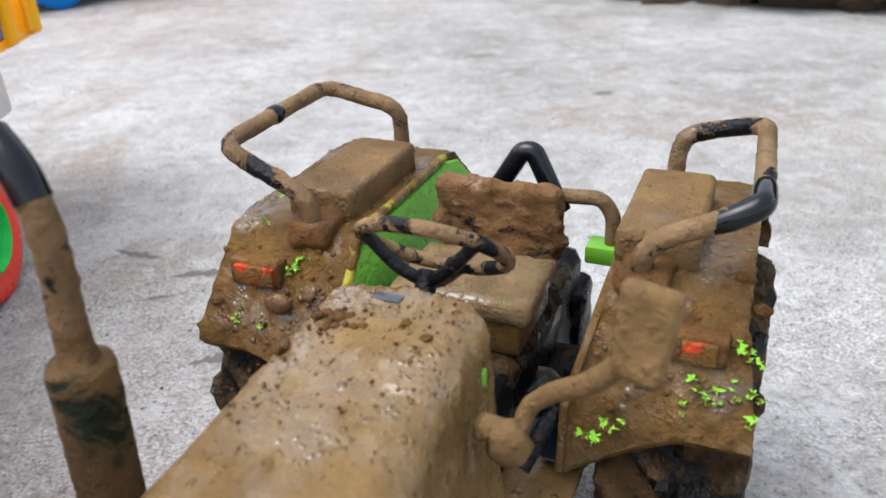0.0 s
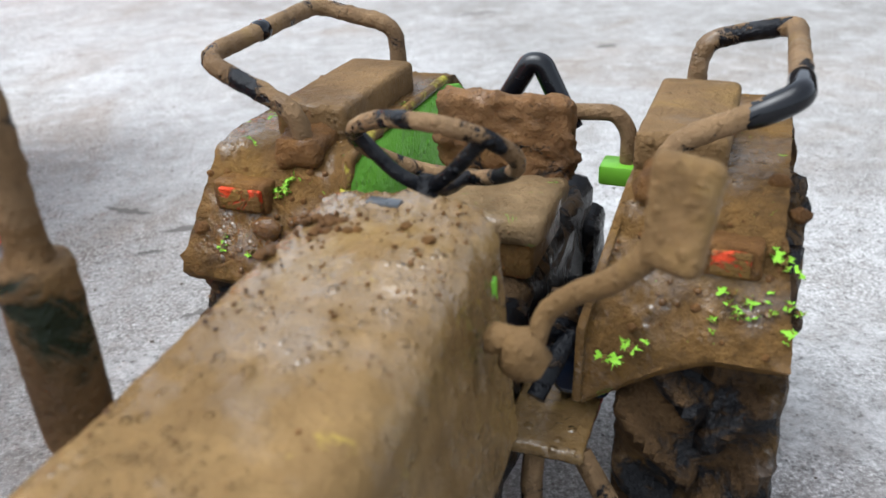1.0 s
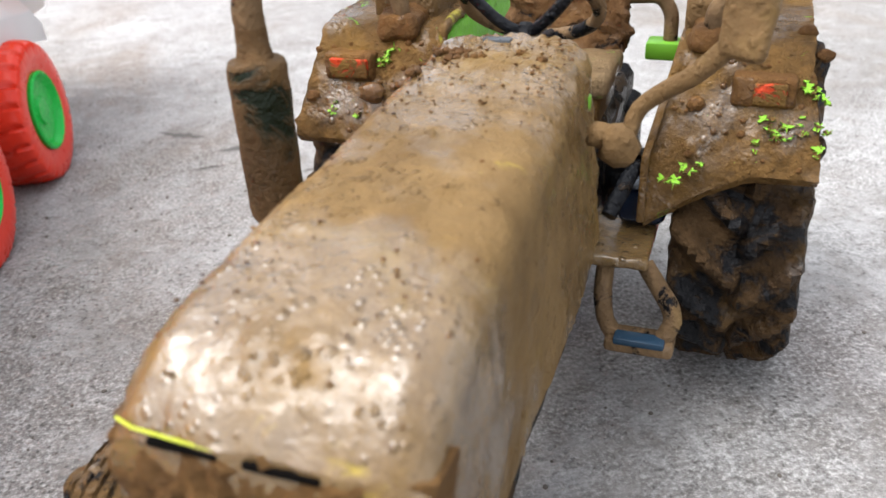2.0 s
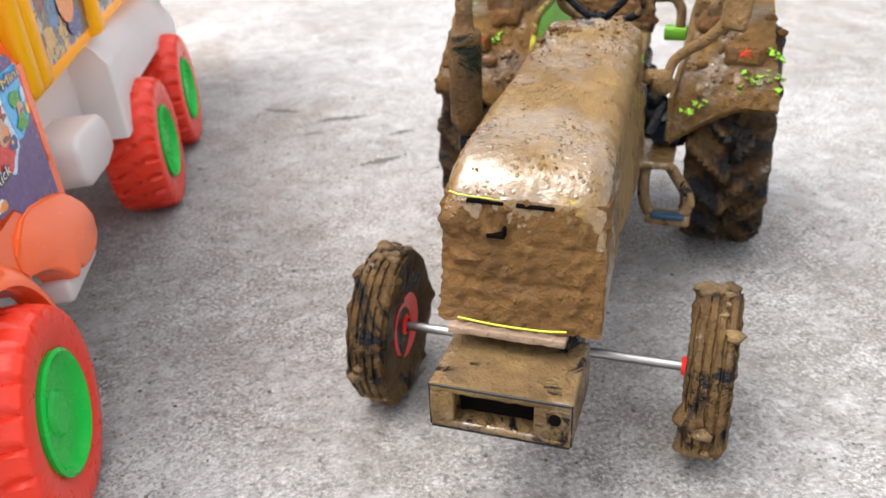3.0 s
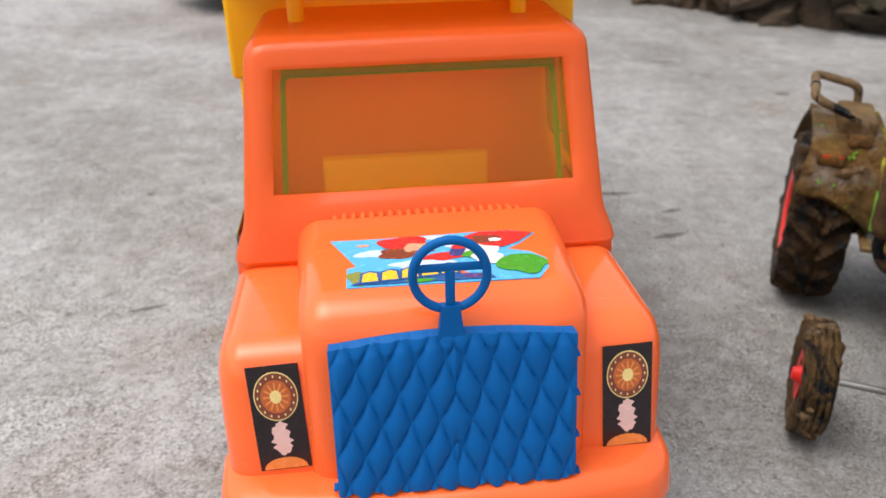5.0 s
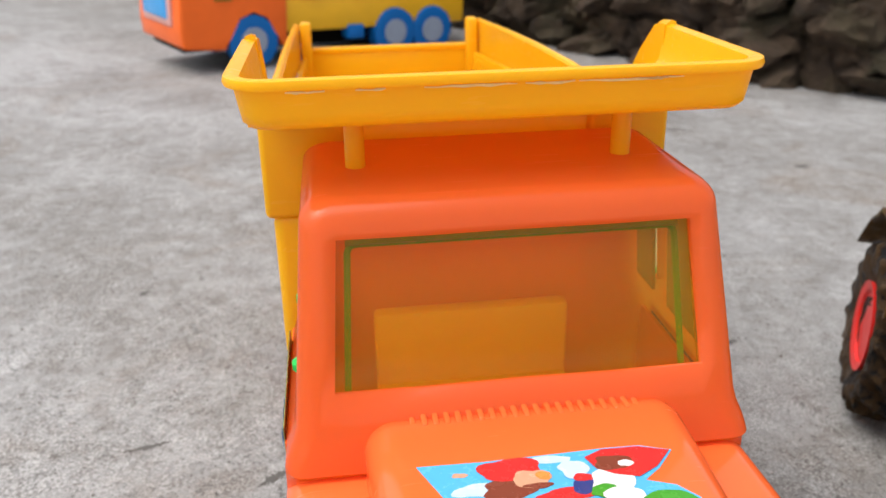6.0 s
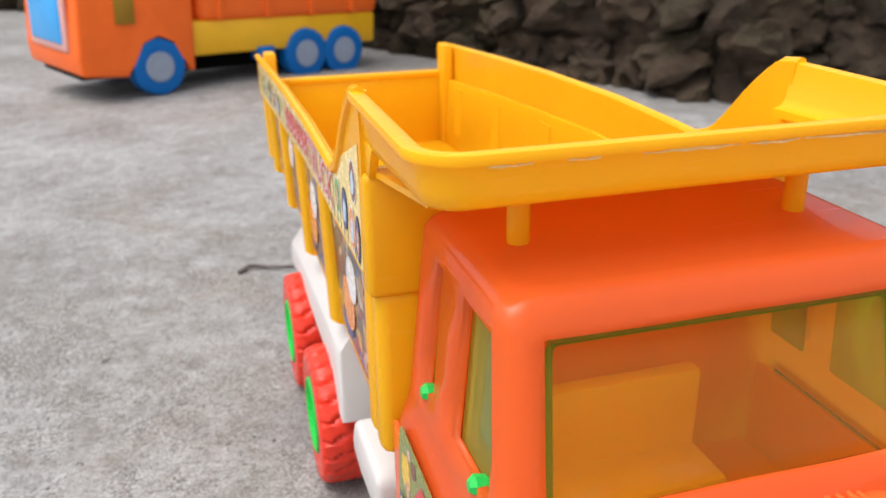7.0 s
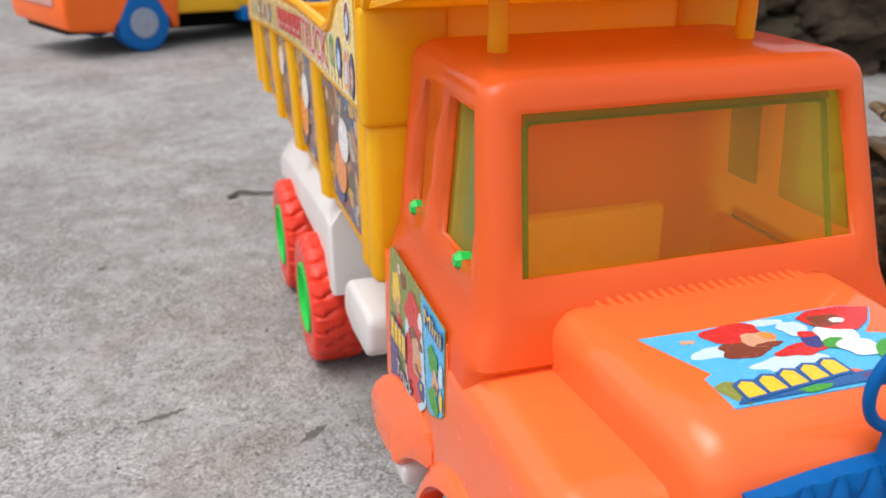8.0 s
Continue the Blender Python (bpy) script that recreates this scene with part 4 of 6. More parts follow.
def build_mirror():
    bm = bmesh.new()
    p = [Vector(q) for q in ((40.6, 90.6, 107.0), (48.4, 88.6, 105.8), (50.2, 91.4, 121.0), (41.2, 92.0, 122.4))]
    n_ = (p[1] - p[0]).cross(p[3] - p[0]).normalized()
    loft(bm, [[q + n_ * h for q in p] for h in (-1.7, 1.7)])
    bmesh.ops.bevel(bm, geom=bm.edges[:], offset=1.6, segments=4, profile=0.5, affect="EDGES")
    finer(bm, 1.4)
    roughen(bm, 0.16, 0.35, 81)
    mir = part("mirror", bm, MUD_THICK_TAN, TRACTOR, "side mirror wholly coated in smooth brown mud", 60)
    bm = bmesh.new()
    tube(bm, smooth_line([(26.5, 92, 90), (27.6, 94.2, 94.5), (31.5, 93.8, 98.5), (37.5, 92, 103), (43.5, 91, 109.5)]), lambda u: 1.5 + 0.5 * u, 10)
    blob(bm, (25.2, 91, 88.6), (4.0, 3.4, 4.4), 3)
    blob(bm, (21.5, 92, 90), (3.0, 2.6, 2.6), 5)
    roughen(bm, 0.15, 0.5, 82)
    part("mirror_arm", bm, MUD_THICK_TAN, mir, sharp=60)
    bm = boxed(13, 30, 115, 141, 48, 50.6, 0.8)
    finer(bm, 3)
    roughen(bm, 0.3, 0.3, 83)
    st = part("footboard", bm, MUD_HOOD, TRACTOR, "flat muddy footboard", 55)
    bm = bmesh.new()
    tube(bm, rounded_line([(20, 119, 49), (20, 115, 38), (23, 112, 31), (34, 111, 30), (38, 114, 37), (29, 119, 48)], 4), 2.2, 10)
    box(bm, 22, 38, 108, 116, 29, 32.5, 1)
    roughen(bm, 0.3, 0.4, 84)
    part("step", bm, MUD_BLACK_RAIL, st, "looped black step", 60)
    bm = boxed(-30, -13, 115, 141, 48, 50.6, 0.8)
    part("footboard", bm, MUD_HOOD, TRACTOR)
    # levers and dark fittings between the hood and the wheels
    for x in (20, -20):
        bm = bmesh.new()
        tube(bm, smooth_line([(x, 118, 60), (x * 1.2, 128, 68), (x * 1.3, 140, 66)]), 2.0, 8)
        blob(bm, (x * 1.05, 132, 70), (4, 6, 5), x)
        roughen(bm, 0.3, 0.3, 85)
        part("lever", bm, MUD_BLACK, TRACTOR, "dark lever beside the seat", 60)
    bm = boxed(20, 32, 130, 144, 52, 61, 2.5, 3)
    part("brake_box", bm, plastic("glossy_navy_black", (0.008, 0.014, 0.03), 0.2), TRACTOR, "glossy blue-black casing above the footboard")
    bm = boxed(24, 36, 107.4, 112, 31.5, 33.4, 0.7)
    part("step_pad", bm, plastic("slate_blue_pad", (0.02, 0.045, 0.075), 0.25), TRACTOR, "bare slate-blue pad on the step")
    bm = boxed(16.6, 17.6, 100.4, 102.6, 87, 94.6, 0.4)
    part("paint_chip", bm, LIME_PAINT, TRACTOR, "lime paint bared on the hood's flank")


build_hood()
build_nose()
build_front_block()
build_tractor_wheels()
build_fenders()
build_exhaust()
build_steering()
build_seat()
build_mirror()


# ---- the orange toy dump truck; y = 0 is its front axle's line ----
TRUCK = thing("toy_dump_truck", pose(-0.2138, 0.0994, -0.0033, 0, 0, -3.39) @ pose(0, 0, 0, 0, -2.73, 0) @ pose(0, 0, 0, -0.31) @ Matrix.Scale(1.02, 4), "orange plastic toy dump truck with yellow bed and blue grille", "toy truck")


def cab_ring(z):
    """One level of the cab's shell, with points where the windows begin and end."""
    u = (z - 122) / 47.0
    ease = min(1.0, max(0.0, (z - 104.0) / 13.0))
    ease = ease * ease * (3 - 2 * ease)
    w = 60.1 + (56.0 - 4.0 * u - 60.1) * ease
    f = 2.2 + 10.5 * (z - 125.4) / 35.7 if z > 104 else -1.6
    b, r = 78.0 - 3 * max(0, u), 5.5
    v = min(1.0, max(0.0, (z - 125.4) / 35.7))
    if z > 164:
        k = (z - 164) / 5.5
        ins = 5.5 * (1 - math.sqrt(max(0.0, 1 - min(1, k) ** 2)))
        w, f, b = w - ins, f + ins, b - ins
    wx = 46.4 - 2.6 * min(1, max(0, (z - 125.4) / 35.7))
    half = [(0, f), (wx * 0.5, f - 0.4), (min(wx, w - r - 0.6), f)]
    half += [(w - r + r * math.sin(t), f + r - r * math.cos(t)) for t in (math.pi / 2 * k / 6 for k in range(7))]
    half += [(w, max(11.5, f + r + 0.6)), (w, 36.5), (w, 52.5), (w, 60.8 - 3.5 * v)]
    half += [(w - 5 + 5 * math.cos(t), b - 5 + 5 * math.sin(t)) for t in (math.pi / 2 * k / 4 for k in range(5))]
    half += [(0, b)]
    return [Vector((x, y, z)) for x, y in half] + [Vector((-x, y, z)) for x, y in reversed(half[1:-1])]


def build_cab():
    bm = bmesh.new()
    levels = [74, 90, 101.5, 104, 106, 108, 110, 112, 114, 117, 125.4, 136, 148, 161.1, 162.6, 164, 165.6, 167, 168.2, 169.0, 169.4, 169.5]
    rings = [cab_ring(z) for z in levels]
    rows = loft(bm, rings, cap=False)
    drop = []
    bm.faces.ensure_lookup_table()
    for f in bm.faces:
        c = f.calc_center_median()
        if 125.4 < c.z < 161.1:
            if c.y < 15 and abs(c.x) < 36:
                drop.append(f)
            elif abs(c.x) > 47 and (20.0 < c.y < 34.0 or 50.0 < c.y < 61.0):
                drop.append(f)
    bmesh.ops.delete(bm, geom=drop, context="FACES")
    bm.faces.new(rows[-1])
    bmesh.ops.triangulate(bm, faces=[f for f in bm.faces if len(f.verts) > 4])
    cab = part("cab", bm, CAB_ORANGE, TRUCK, "glossy orange cab shell with rounded roof", 40)
    sol = cab.modifiers.new("shell", "SOLIDIFY")
    cab.location.x = 0.0003
    sol.thickness, sol.offset, sol.use_rim_only = 0.0022, -1.0, True
    # clear green glazing set inside the openings
    bm = bmesh.new()
    pts = [(-46.6, 4.9, 123.0), (46.6, 4.9, 123.0), (44, 15.4, 162.6), (-44, 15.4, 162.6)]
    loft(bm, [[Vector(q) for q in pts], [Vector((x, y + 1.2, z)) for x, y, z in pts]])
    g = part("windscreen", bm, PANE, cab, "clear green-tinted windscreen")
    g.visible_shadow = False
    bm = bmesh.new()
    tube(bm, rounded_line([(-43.2, 8.0, 122.6), (-41.2, 16.6, 158.2), (41.2, 16.6, 158.2), (43.2, 8.0, 122.6)], 2.5), 0.85, 8)
    bm2 = bmesh.new()
    loft(bm2, [[Vector((x, y, z)) for y, z in ((15.0, 158.8), (18.9, 163.6), (19.7, 163.0), (16.0, 158.0))] for x in (-41.7, 41.7)])
    part("glazing_top", bm2, SIDE_PANE, cab, "rounded green top edge of the glazing").visible_shadow = False
    part("glazing_edge", bm, PANE_EDGE, cab, "bright green edge of the glazing")
    for side in (-1, 1):
        for y0, y1 in ((11.0, 39.0), (50.5, 64.0)):
            bm = bmesh.new()
            pts = [(52.4, y0, 123.0), (52.4, y1, 123.0), (49.2, y1, 162.6), (49.2, y0 + (6.5 if y0 < 20 else 0), 162.6)]
            loft(bm, [[Vector((side * x, y, z)) for x, y, z in pts], [Vector((side * (x - 1), y, z)) for x, y, z in pts]])
            g = part("side_window", bm, SIDE_PANE, cab, "clear green-tinted side glazing")
            g.visible_shadow = False
        for y in (19.6, 58.8):
            bm = bmesh.new()
            lathe(bm, [(1.4, -2.5), (2.5, -1.0), (2.0, 1.8), (0.8, 2.6)], (side * 54.6, y, 124.4), "x", 7)
            part("window_peg", bm, plastic("green_peg", (0.02, 0.5, 0.08), 0.3), cab, "bright green glazing peg")
    # bench seen through the windscreen
    bm = boxed(-34, 28.4, 62, 68, 78, 115.0, 1.5)
    box(bm, -34, 28.4, 44, 63, 78, 90, 1.5)
    part("bench", bm, plastic("bench_yellow_plastic", (1.0, 0.62, 0.012), 0.4), cab, "yellow bench seat inside the cab")
    part("cab_floor", boxed(-55, 55, 11, 74, 76.5, 78.5), CAB_ORANGE, cab)
    # black slab laid on the floor to give the well its shade
    part("seat_well", boxed(-24, 8, 26, 42, 78, 80.5, 0.6), SHADE_BLACK, cab, "black slab as the shade in the well below the bench")


def body_poly():
    arch = [(-2 + 33 * math.cos(t), 33 + 33 * math.sin(t)) for t in (radians(42 + 96 * k / 18) for k in range(19))]
    return [(77, 75), (78.4, 72), (78.4, 60), (60, 55)] + [(36, 55)] + arch + [(-36, 55), (-57.4, 56), (-53.5, 96), (-51.8, 101), (-47.5, 104), (-41, 104.5), (2, 104), (14, 103.8), (14, 75)]


def build_body():
    # softly rounded shoulders along the fenders
    bm, r, w = bmesh.new(), 8.0, 60.2
    half = [w - r + r * math.sin(math.pi / 2 * k / 8) for k in range(9)]
    rings = []
    for x in [-q for q in reversed(half)] + half:
        d = r - math.sqrt(max(0.0, r * r - max(0.0, abs(x) - w + r) ** 2))
        rings.append([Vector((x, y + (d if y < -40 else 0), z - (d if z > 90 else 0))) for y, z in body_poly()])
    loft(bm, rings)
    bmesh.ops.triangulate(bm, faces=[f for f in bm.faces if len(f.verts) > 4])
    body = part("front_body", bm, ORANGE, TRUCK, "glossy orange fenders and doors", 40)
    for side in (-1, 1):
        part("door", boxed(side * 59.6 - 0.6, side * 59.6 + 0.6, 13.9, 78.2, 74, 104.5, 0.0), ORANGE, body)
    # raised hood
    bm = bmesh.new()
    rings = []
    for y, top, w in ((-60.0, 106, 30), (-59.7, 109, 32), (-58.7, 112, 34), (-56.8, 115.2, 36), (-52.5, 117.8, 37), (-46.5, 118.8, 37.5), (-20, 119.2, 39), (-4, 118.8, 40), (1, 117.6, 40), (4, 114.8, 40), (5.5, 110, 40)):
        ring, r = [], 8.0
        for s in range(6):
            ring.append(Vector((-w - 0.8 + 0.8 * s / 5, y, 66 + (top - r - 66) * s / 6)))
        for k in range(8):
            t = math.pi / 2 * k / 7
            ring.append(Vector((-w + r - r * math.cos(t), y, top - r + r * math.sin(t))))
        ring.append(Vector((0, y, top + 0.15)))
        rings.append(ring + [Vector((-q.x, q.y, q.z)) for q in reversed(ring[:-1])])
    loft(bm, rings)
    bmesh.ops.triangulate(bm, faces=[f for f in bm.faces if len(f.verts) > 4])
    hood = part("hood", bm, ORANGE, TRUCK, "rounded orange hood", 50)
    for k in range(25):
        x = -33.6 + 2.8 * k
        z = 118.7 - max(0, abs(x) - 27) * 0.55
        part("vent_rib", boxed(x - 0.8, x + 0.8, -4.5, 2.4, z - 1.6, z + 0.5, 0.5), ORANGE, hood)
    # flares round the wheel arches
    for side in (-1, 1):
        bm = bmesh.new()
        rings = []
        for k in range(25):
            t = radians(20 + 140 * k / 24)
            c_, s_ = math.cos(t), math.sin(t)
            flare = 5.5 + 2.5 * max(0, c_)
            sec = [(57, 41.0), (58 + flare * 0.35, 39.5), (58 + flare * 0.8, 35.6), (58 + flare * 0.8, 33.6), (58 + flare * 0.4, 33.4), (57, 33.0)]
            rings.append([Vector((side * x, -2 + r * c_, 33 + r * s_)) for x, r in sec])
        loft(bm, rings)
        part("wheel_arch", bm, ORANGE, body, sharp=50)
        edge = [(27, 57.5), (38, 54), (46, 49), (52, 41.5), (57, 45), (62, 40.5), (82, 41), (84, 53), (72, 64), (60, 68), (40, 72), (27, 67)]
        for _ in range(1):
            edge = [(a_[0] + (b_[0] - a_[0]) * q, a_[1] + (b_[1] - a_[1]) * q) for a_, b_ in zip(edge, edge[1:] + edge[:1]) for q in (0.25, 0.75)]
        bm = bmesh.new()
        loft(bm, [[Vector((side * x, 58 + (y - 58) * k, 56 + (z - 56) * k)) for y, z in edge] for x, k in ((55, 1.0), (62.6, 1.0), (63.6, 0.99), (64.1, 0.965), (64.4, 0.92), (64.6, 0.4))])
        bmesh.ops.triangulate(bm, faces=[f for f in bm.faces if len(f.verts) > 4])
        for v in bm.verts:
            if abs(v.co.x) > 59:
                v.co.x = side * (59 + (abs(v.co.x) - 59) * max(0.06, min(1.0, (v.co.y - 24) / 30, (74 - v.co.z) / 24)) + 1.2)
        part("mudguard", bm, ORANGE, body, sharp=16)
        part("mudguard_lining", boxed(side * 58.5 - 5, side * 58.5 + 5, 48, 81, 36, 44, 2.0, 3), WHITE, body)
    # bumper, bent round the front corners
    def bumper_line(inset, z):
        w, f, r = 63.0 - inset, -72.0 + inset, 16.0
        half = [(0, f - 1.0), (25, f - 0.6)] + [(w - r + r * math.sin(t), f + 2 + r - r * math.cos(t)) for t in (math.pi / 2 * k / 8 for k in range(9))] + [(w + 0.6, -44)]
        pts = half + [(half[-1][0] - 6, -42), (0, -42)]
        return [Vector((x, y, z)) for x, y in pts] + [Vector((-x, y, z)) for x, y in reversed(pts[1:-1])]
    bm = bmesh.new()
    loft(bm, [bumper_line(i, z) for z, i in ((54.5, 1.0), (55.2, 0.2), (57, 0), (64, 0.8), (66.4, 1.8), (67.8, 3.6), (68.3, 6.5))])
    bmesh.ops.triangulate(bm, faces=[f for f in bm.faces if len(f.verts) > 4])
    part("bumper", bm, ORANGE, TRUCK, "wrap-around orange bumper", 45)
    bm = bmesh.new()
    loft(bm, [bumper_line(i, z) for z, i in ((47.8, 3.4), (48.6, 2.4), (54.4, 1.4), (55.0, 1.6))])
    bmesh.ops.triangulate(bm, faces=[f for f in bm.faces if len(f.verts) > 4])
    part("bumper_lip", bm, MILKY, TRUCK, "milky white lip under the bumper", 45)


def build_grille():
    bm = bmesh.new()
    nx, nz = 200, 140
    grid = []
    for j in range(nz + 1):
        row = []
        v = j / nz
        for i in range(nx + 1):
            u = -1 + 2 * i / nx
            x = u * 31.0
            wave = 0.5 * math.sin(u * 34) * (1 - v) ** 6
            z = 68.8 + (40.6 + 2.2 * (1 - u * u)) * v + wave
            s = abs(u)
            a_, b_ = (s * 4.2 + v * 3.2) % 1.0, (s * 4.2 - v * 1.9 + 0.3) % 1.0
            h = (4 * a_ * (1 - a_)) ** 0.55 * (4 * b_ * (1 - b_)) ** 0.55
            h *= min(1.0, (1 - s) * 14 + 0.25) * min(1.0, (1 - v) * 10 + 0.3)
            row.append(bm.verts.new((x + 1.1, -62.2 - 5.0 * (1 - v) - 1.7 * h, z)))
        grid.append(row)
    for r0, r1 in zip(grid, grid[1:]):
        for i in range(nx):
            bm.faces.new((r0[i], r0[i + 1], r1[i + 1], r1[i]))
    rim = grid[0] + [r[-1] for r in grid[1:-1]] + grid[-1][::-1] + [r[0] for r in reversed(grid[1:-1])]
    back = [bm.verts.new((1.1 + (v.co.x - 1.1) * 0.985, -57.5, v.co.z)) for v in rim]
    for i in range(len(rim)):
        j = (i + 1) % len(rim)
        bm.faces.new((rim[i], rim[j], back[j], back[i]))
    g = part("grille", bm, BLUE, TRUCK, "blue grille moulded in slanting quilted diamonds", 70)
    for x, z in ((-30.6, 70), (33, 69), (32.7, 80), (32.7, 92), (32.5, 103)):
        part("moulding_tab", boxed(x - 0.6, x + 0.6, -66.6 + (z - 70) * 0.12, -64 + (z - 70) * 0.12, z - 0.4, z + 0.4, 0.2), BLUE, g)
    # the steering wheel moulded on the grille's top
    c = Vector((0.5, -61.5, 127.5))
    bm = bmesh.new()
    tube(bm, [c + Vector((math.cos(w) * 8.9, -0.6 * math.sin(w), math.sin(w) * 9.4)) for w in (2 * math.pi * k / 48 for k in range(48))], 1.15, 10, closed=True)
    wheel = part("ornament_wheel", bm, BLUE, g, "flat blue steering wheel ornament", 60)
    bm = boxed(-8, 9, -62.2, -60.8, 128.6, 130.6, 0.5)
    box(bm, -0.7, 1.7, -62.2, -60.8, 118.4, 129.5, 0.5)
    part("ornament_spokes", bm, BLUE, wheel)
    bm = bmesh.new()
    loft(bm, [[Vector((0.5 + sx * w, y, z)) for sx, y in ((-1, -62.8), (1, -62.8), (1, -60.2), (-1, -60.2))] for z, w in ((108.5, 3.8), (113, 3.0), (119.6, 2.3))])
    part("ornament_stem", bm, BLUE, wheel)


def sticker(name, outline, axis, at, depth, material, parent, label=""):
    bm = prism(bmesh.new(), outline, axis, at, at + depth)
    return part(name, bm, material, parent, label)


def disc(cx, cz, rx, rz, n_=28):
    return [(cx + rx * math.cos(2 * math.pi * k / n_), cz + rz * math.sin(2 * math.pi * k / n_)) for k in range(n_)]


def build_headlights():
    for side, x0 in ((-1, -53.5), (1, 40.5)):
        x1 = x0 + 13.5
        cx = (x0 + x1) / 2
        y = -60.25
        s = sticker("headlight_sticker", [(x0, 69), (x1, 69), (x1, 100), (x0, 100)], "y", y, -0.15, INK_BLACK, TRUCK, "black sticker with a printed round headlamp")
        sticker("lamp_ring", disc(cx, 91, 5.7, 7.2), "y", y - 0.16, -0.08, INK_PALE, s)
        sticker("lamp_ring_inner", disc(cx, 91, 5.4, 6.85), "y", y - 0.25, -0.06, INK_BROWN, s)
        for k in range(16):
            w = 2 * math.pi * k / 16
            c_ = Vector((cx + 4.7 * math.cos(w), 91 + 5.9 * math.sin(w)))
            sticker("lamp_tick", disc(c_.x, c_.y, 0.22, 0.42, 8), "y", y - 0.32, -0.05, INK_PALE, s)
        sticker("lamp_glass", disc(cx, 91, 3.9, 4.9), "y", y - 0.32, -0.05, INK_GLOW, s)
        for k in range(6):
            w = math.pi * k / 6
            ray_ = [(cx + 3.3 * math.cos(w + o), 91 + 4.2 * math.sin(w + o)) for o in (-0.07, 0.07, math.pi - 0.07, math.pi + 0.07)]
            sticker("lamp_ray", ray_, "y", y - 0.375 - 0.002 * k, -0.02, INK_AMBER, s)
        sticker("lamp_core", disc(cx, 91, 1.5, 1.9), "y", y - 0.42, -0.05, INK_PALE, s)
        rnd = random.Random(3)
        smear = [(cx + (2.6 + rnd.uniform(-1.3, 0.7)) * math.cos(w), 78.5 + (5.0 + rnd.uniform(-0.3, 0.3)) * math.sin(w)) for w in (2 * math.pi * k / 34 for k in range(34))]
        sticker("lamp_smear", smear, "y", y - 0.16, -0.08, INK_SMEAR, s)
        arc = [(cx - 5.8, 69.2)] + [(cx + 5.8 * math.cos(w), 69.2 + 3.4 * math.sin(w)) for w in (math.pi * (1 - k / 10) for k in range(11))]
        sticker("lamp_arc", arc, "y", y - 0.16, -0.08, INK_AMBER, s)
        # stuck on by hand, a little askew on the leaning fender
        put = Vector((-44.4, -54.7, 85.4) if side < 0 else (48.8, -54.9, 83.8)) / 1000
        s.matrix_local = Matrix.Translation(put) @ Matrix.Rotation(radians(-2.2), 4, "Y") @ Matrix.Rotation(radians(-5.5), 4, "X") @ Matrix.Translation(Vector((-cx, -y, -84.5)) / 1000)


def blot(cx, cy, rx, ry, k, n_=26):
    """An uneven round patch of ink."""
    out = []
    for i in range(n_):
        w = 2 * math.pi * i / n_
        q = 1 + 0.4 * noise.noise(Vector((math.cos(w) * 1.3 + k * 7.7, math.sin(w) * 1.3, k * 3.1)))
        out.append((cx + rx * q * math.cos(w), cy + ry * q * math.sin(w)))
    return out


def letter_mesh(word, grow=0.0):
    """The word in the built-in font, filling the square from 0 to 1."""
    text = bpy.data.curves.new("word", "FONT")
    text.body, text.offset, text.resolution_u = word, grow, 3
    holder = bpy.data.objects.new("word", text)
    me = bpy.data.meshes.new_from_object(holder)
    bpy.data.objects.remove(holder)
    bpy.data.curves.remove(text)
    bm = bmesh.new()
    bm.from_mesh(me)
    bpy.data.meshes.remove(me)
    x0, x1 = min(v.co.x for v in bm.verts), max(v.co.x for v in bm.verts)
    y0, y1 = min(v.co.y for v in bm.verts), max(v.co.y for v in bm.verts)
    for v in bm.verts:
        v.co = Vector(((v.co.x - x0) / (x1 - x0), (v.co.y - y0) / (y1 - y0), 0))
    return bm


def flank_word(word, side, x, rear, front, low, high, tilt, material, parent, grow=0.0):
    """A printed word on the flank: it reads towards the front on the one side, to the rear on the other."""
    bm = letter_mesh(word, grow)
    for v in bm.verts:
        u, h = v.co.x, v.co.y
        y = rear + (front - rear) * u if side < 0 else front + (rear - front) * u
        v.co = Vector((side * x, y, low + (high - low) * h + tilt * (y - (rear + front) / 2)))
    part("lettering", bm, material, parent)


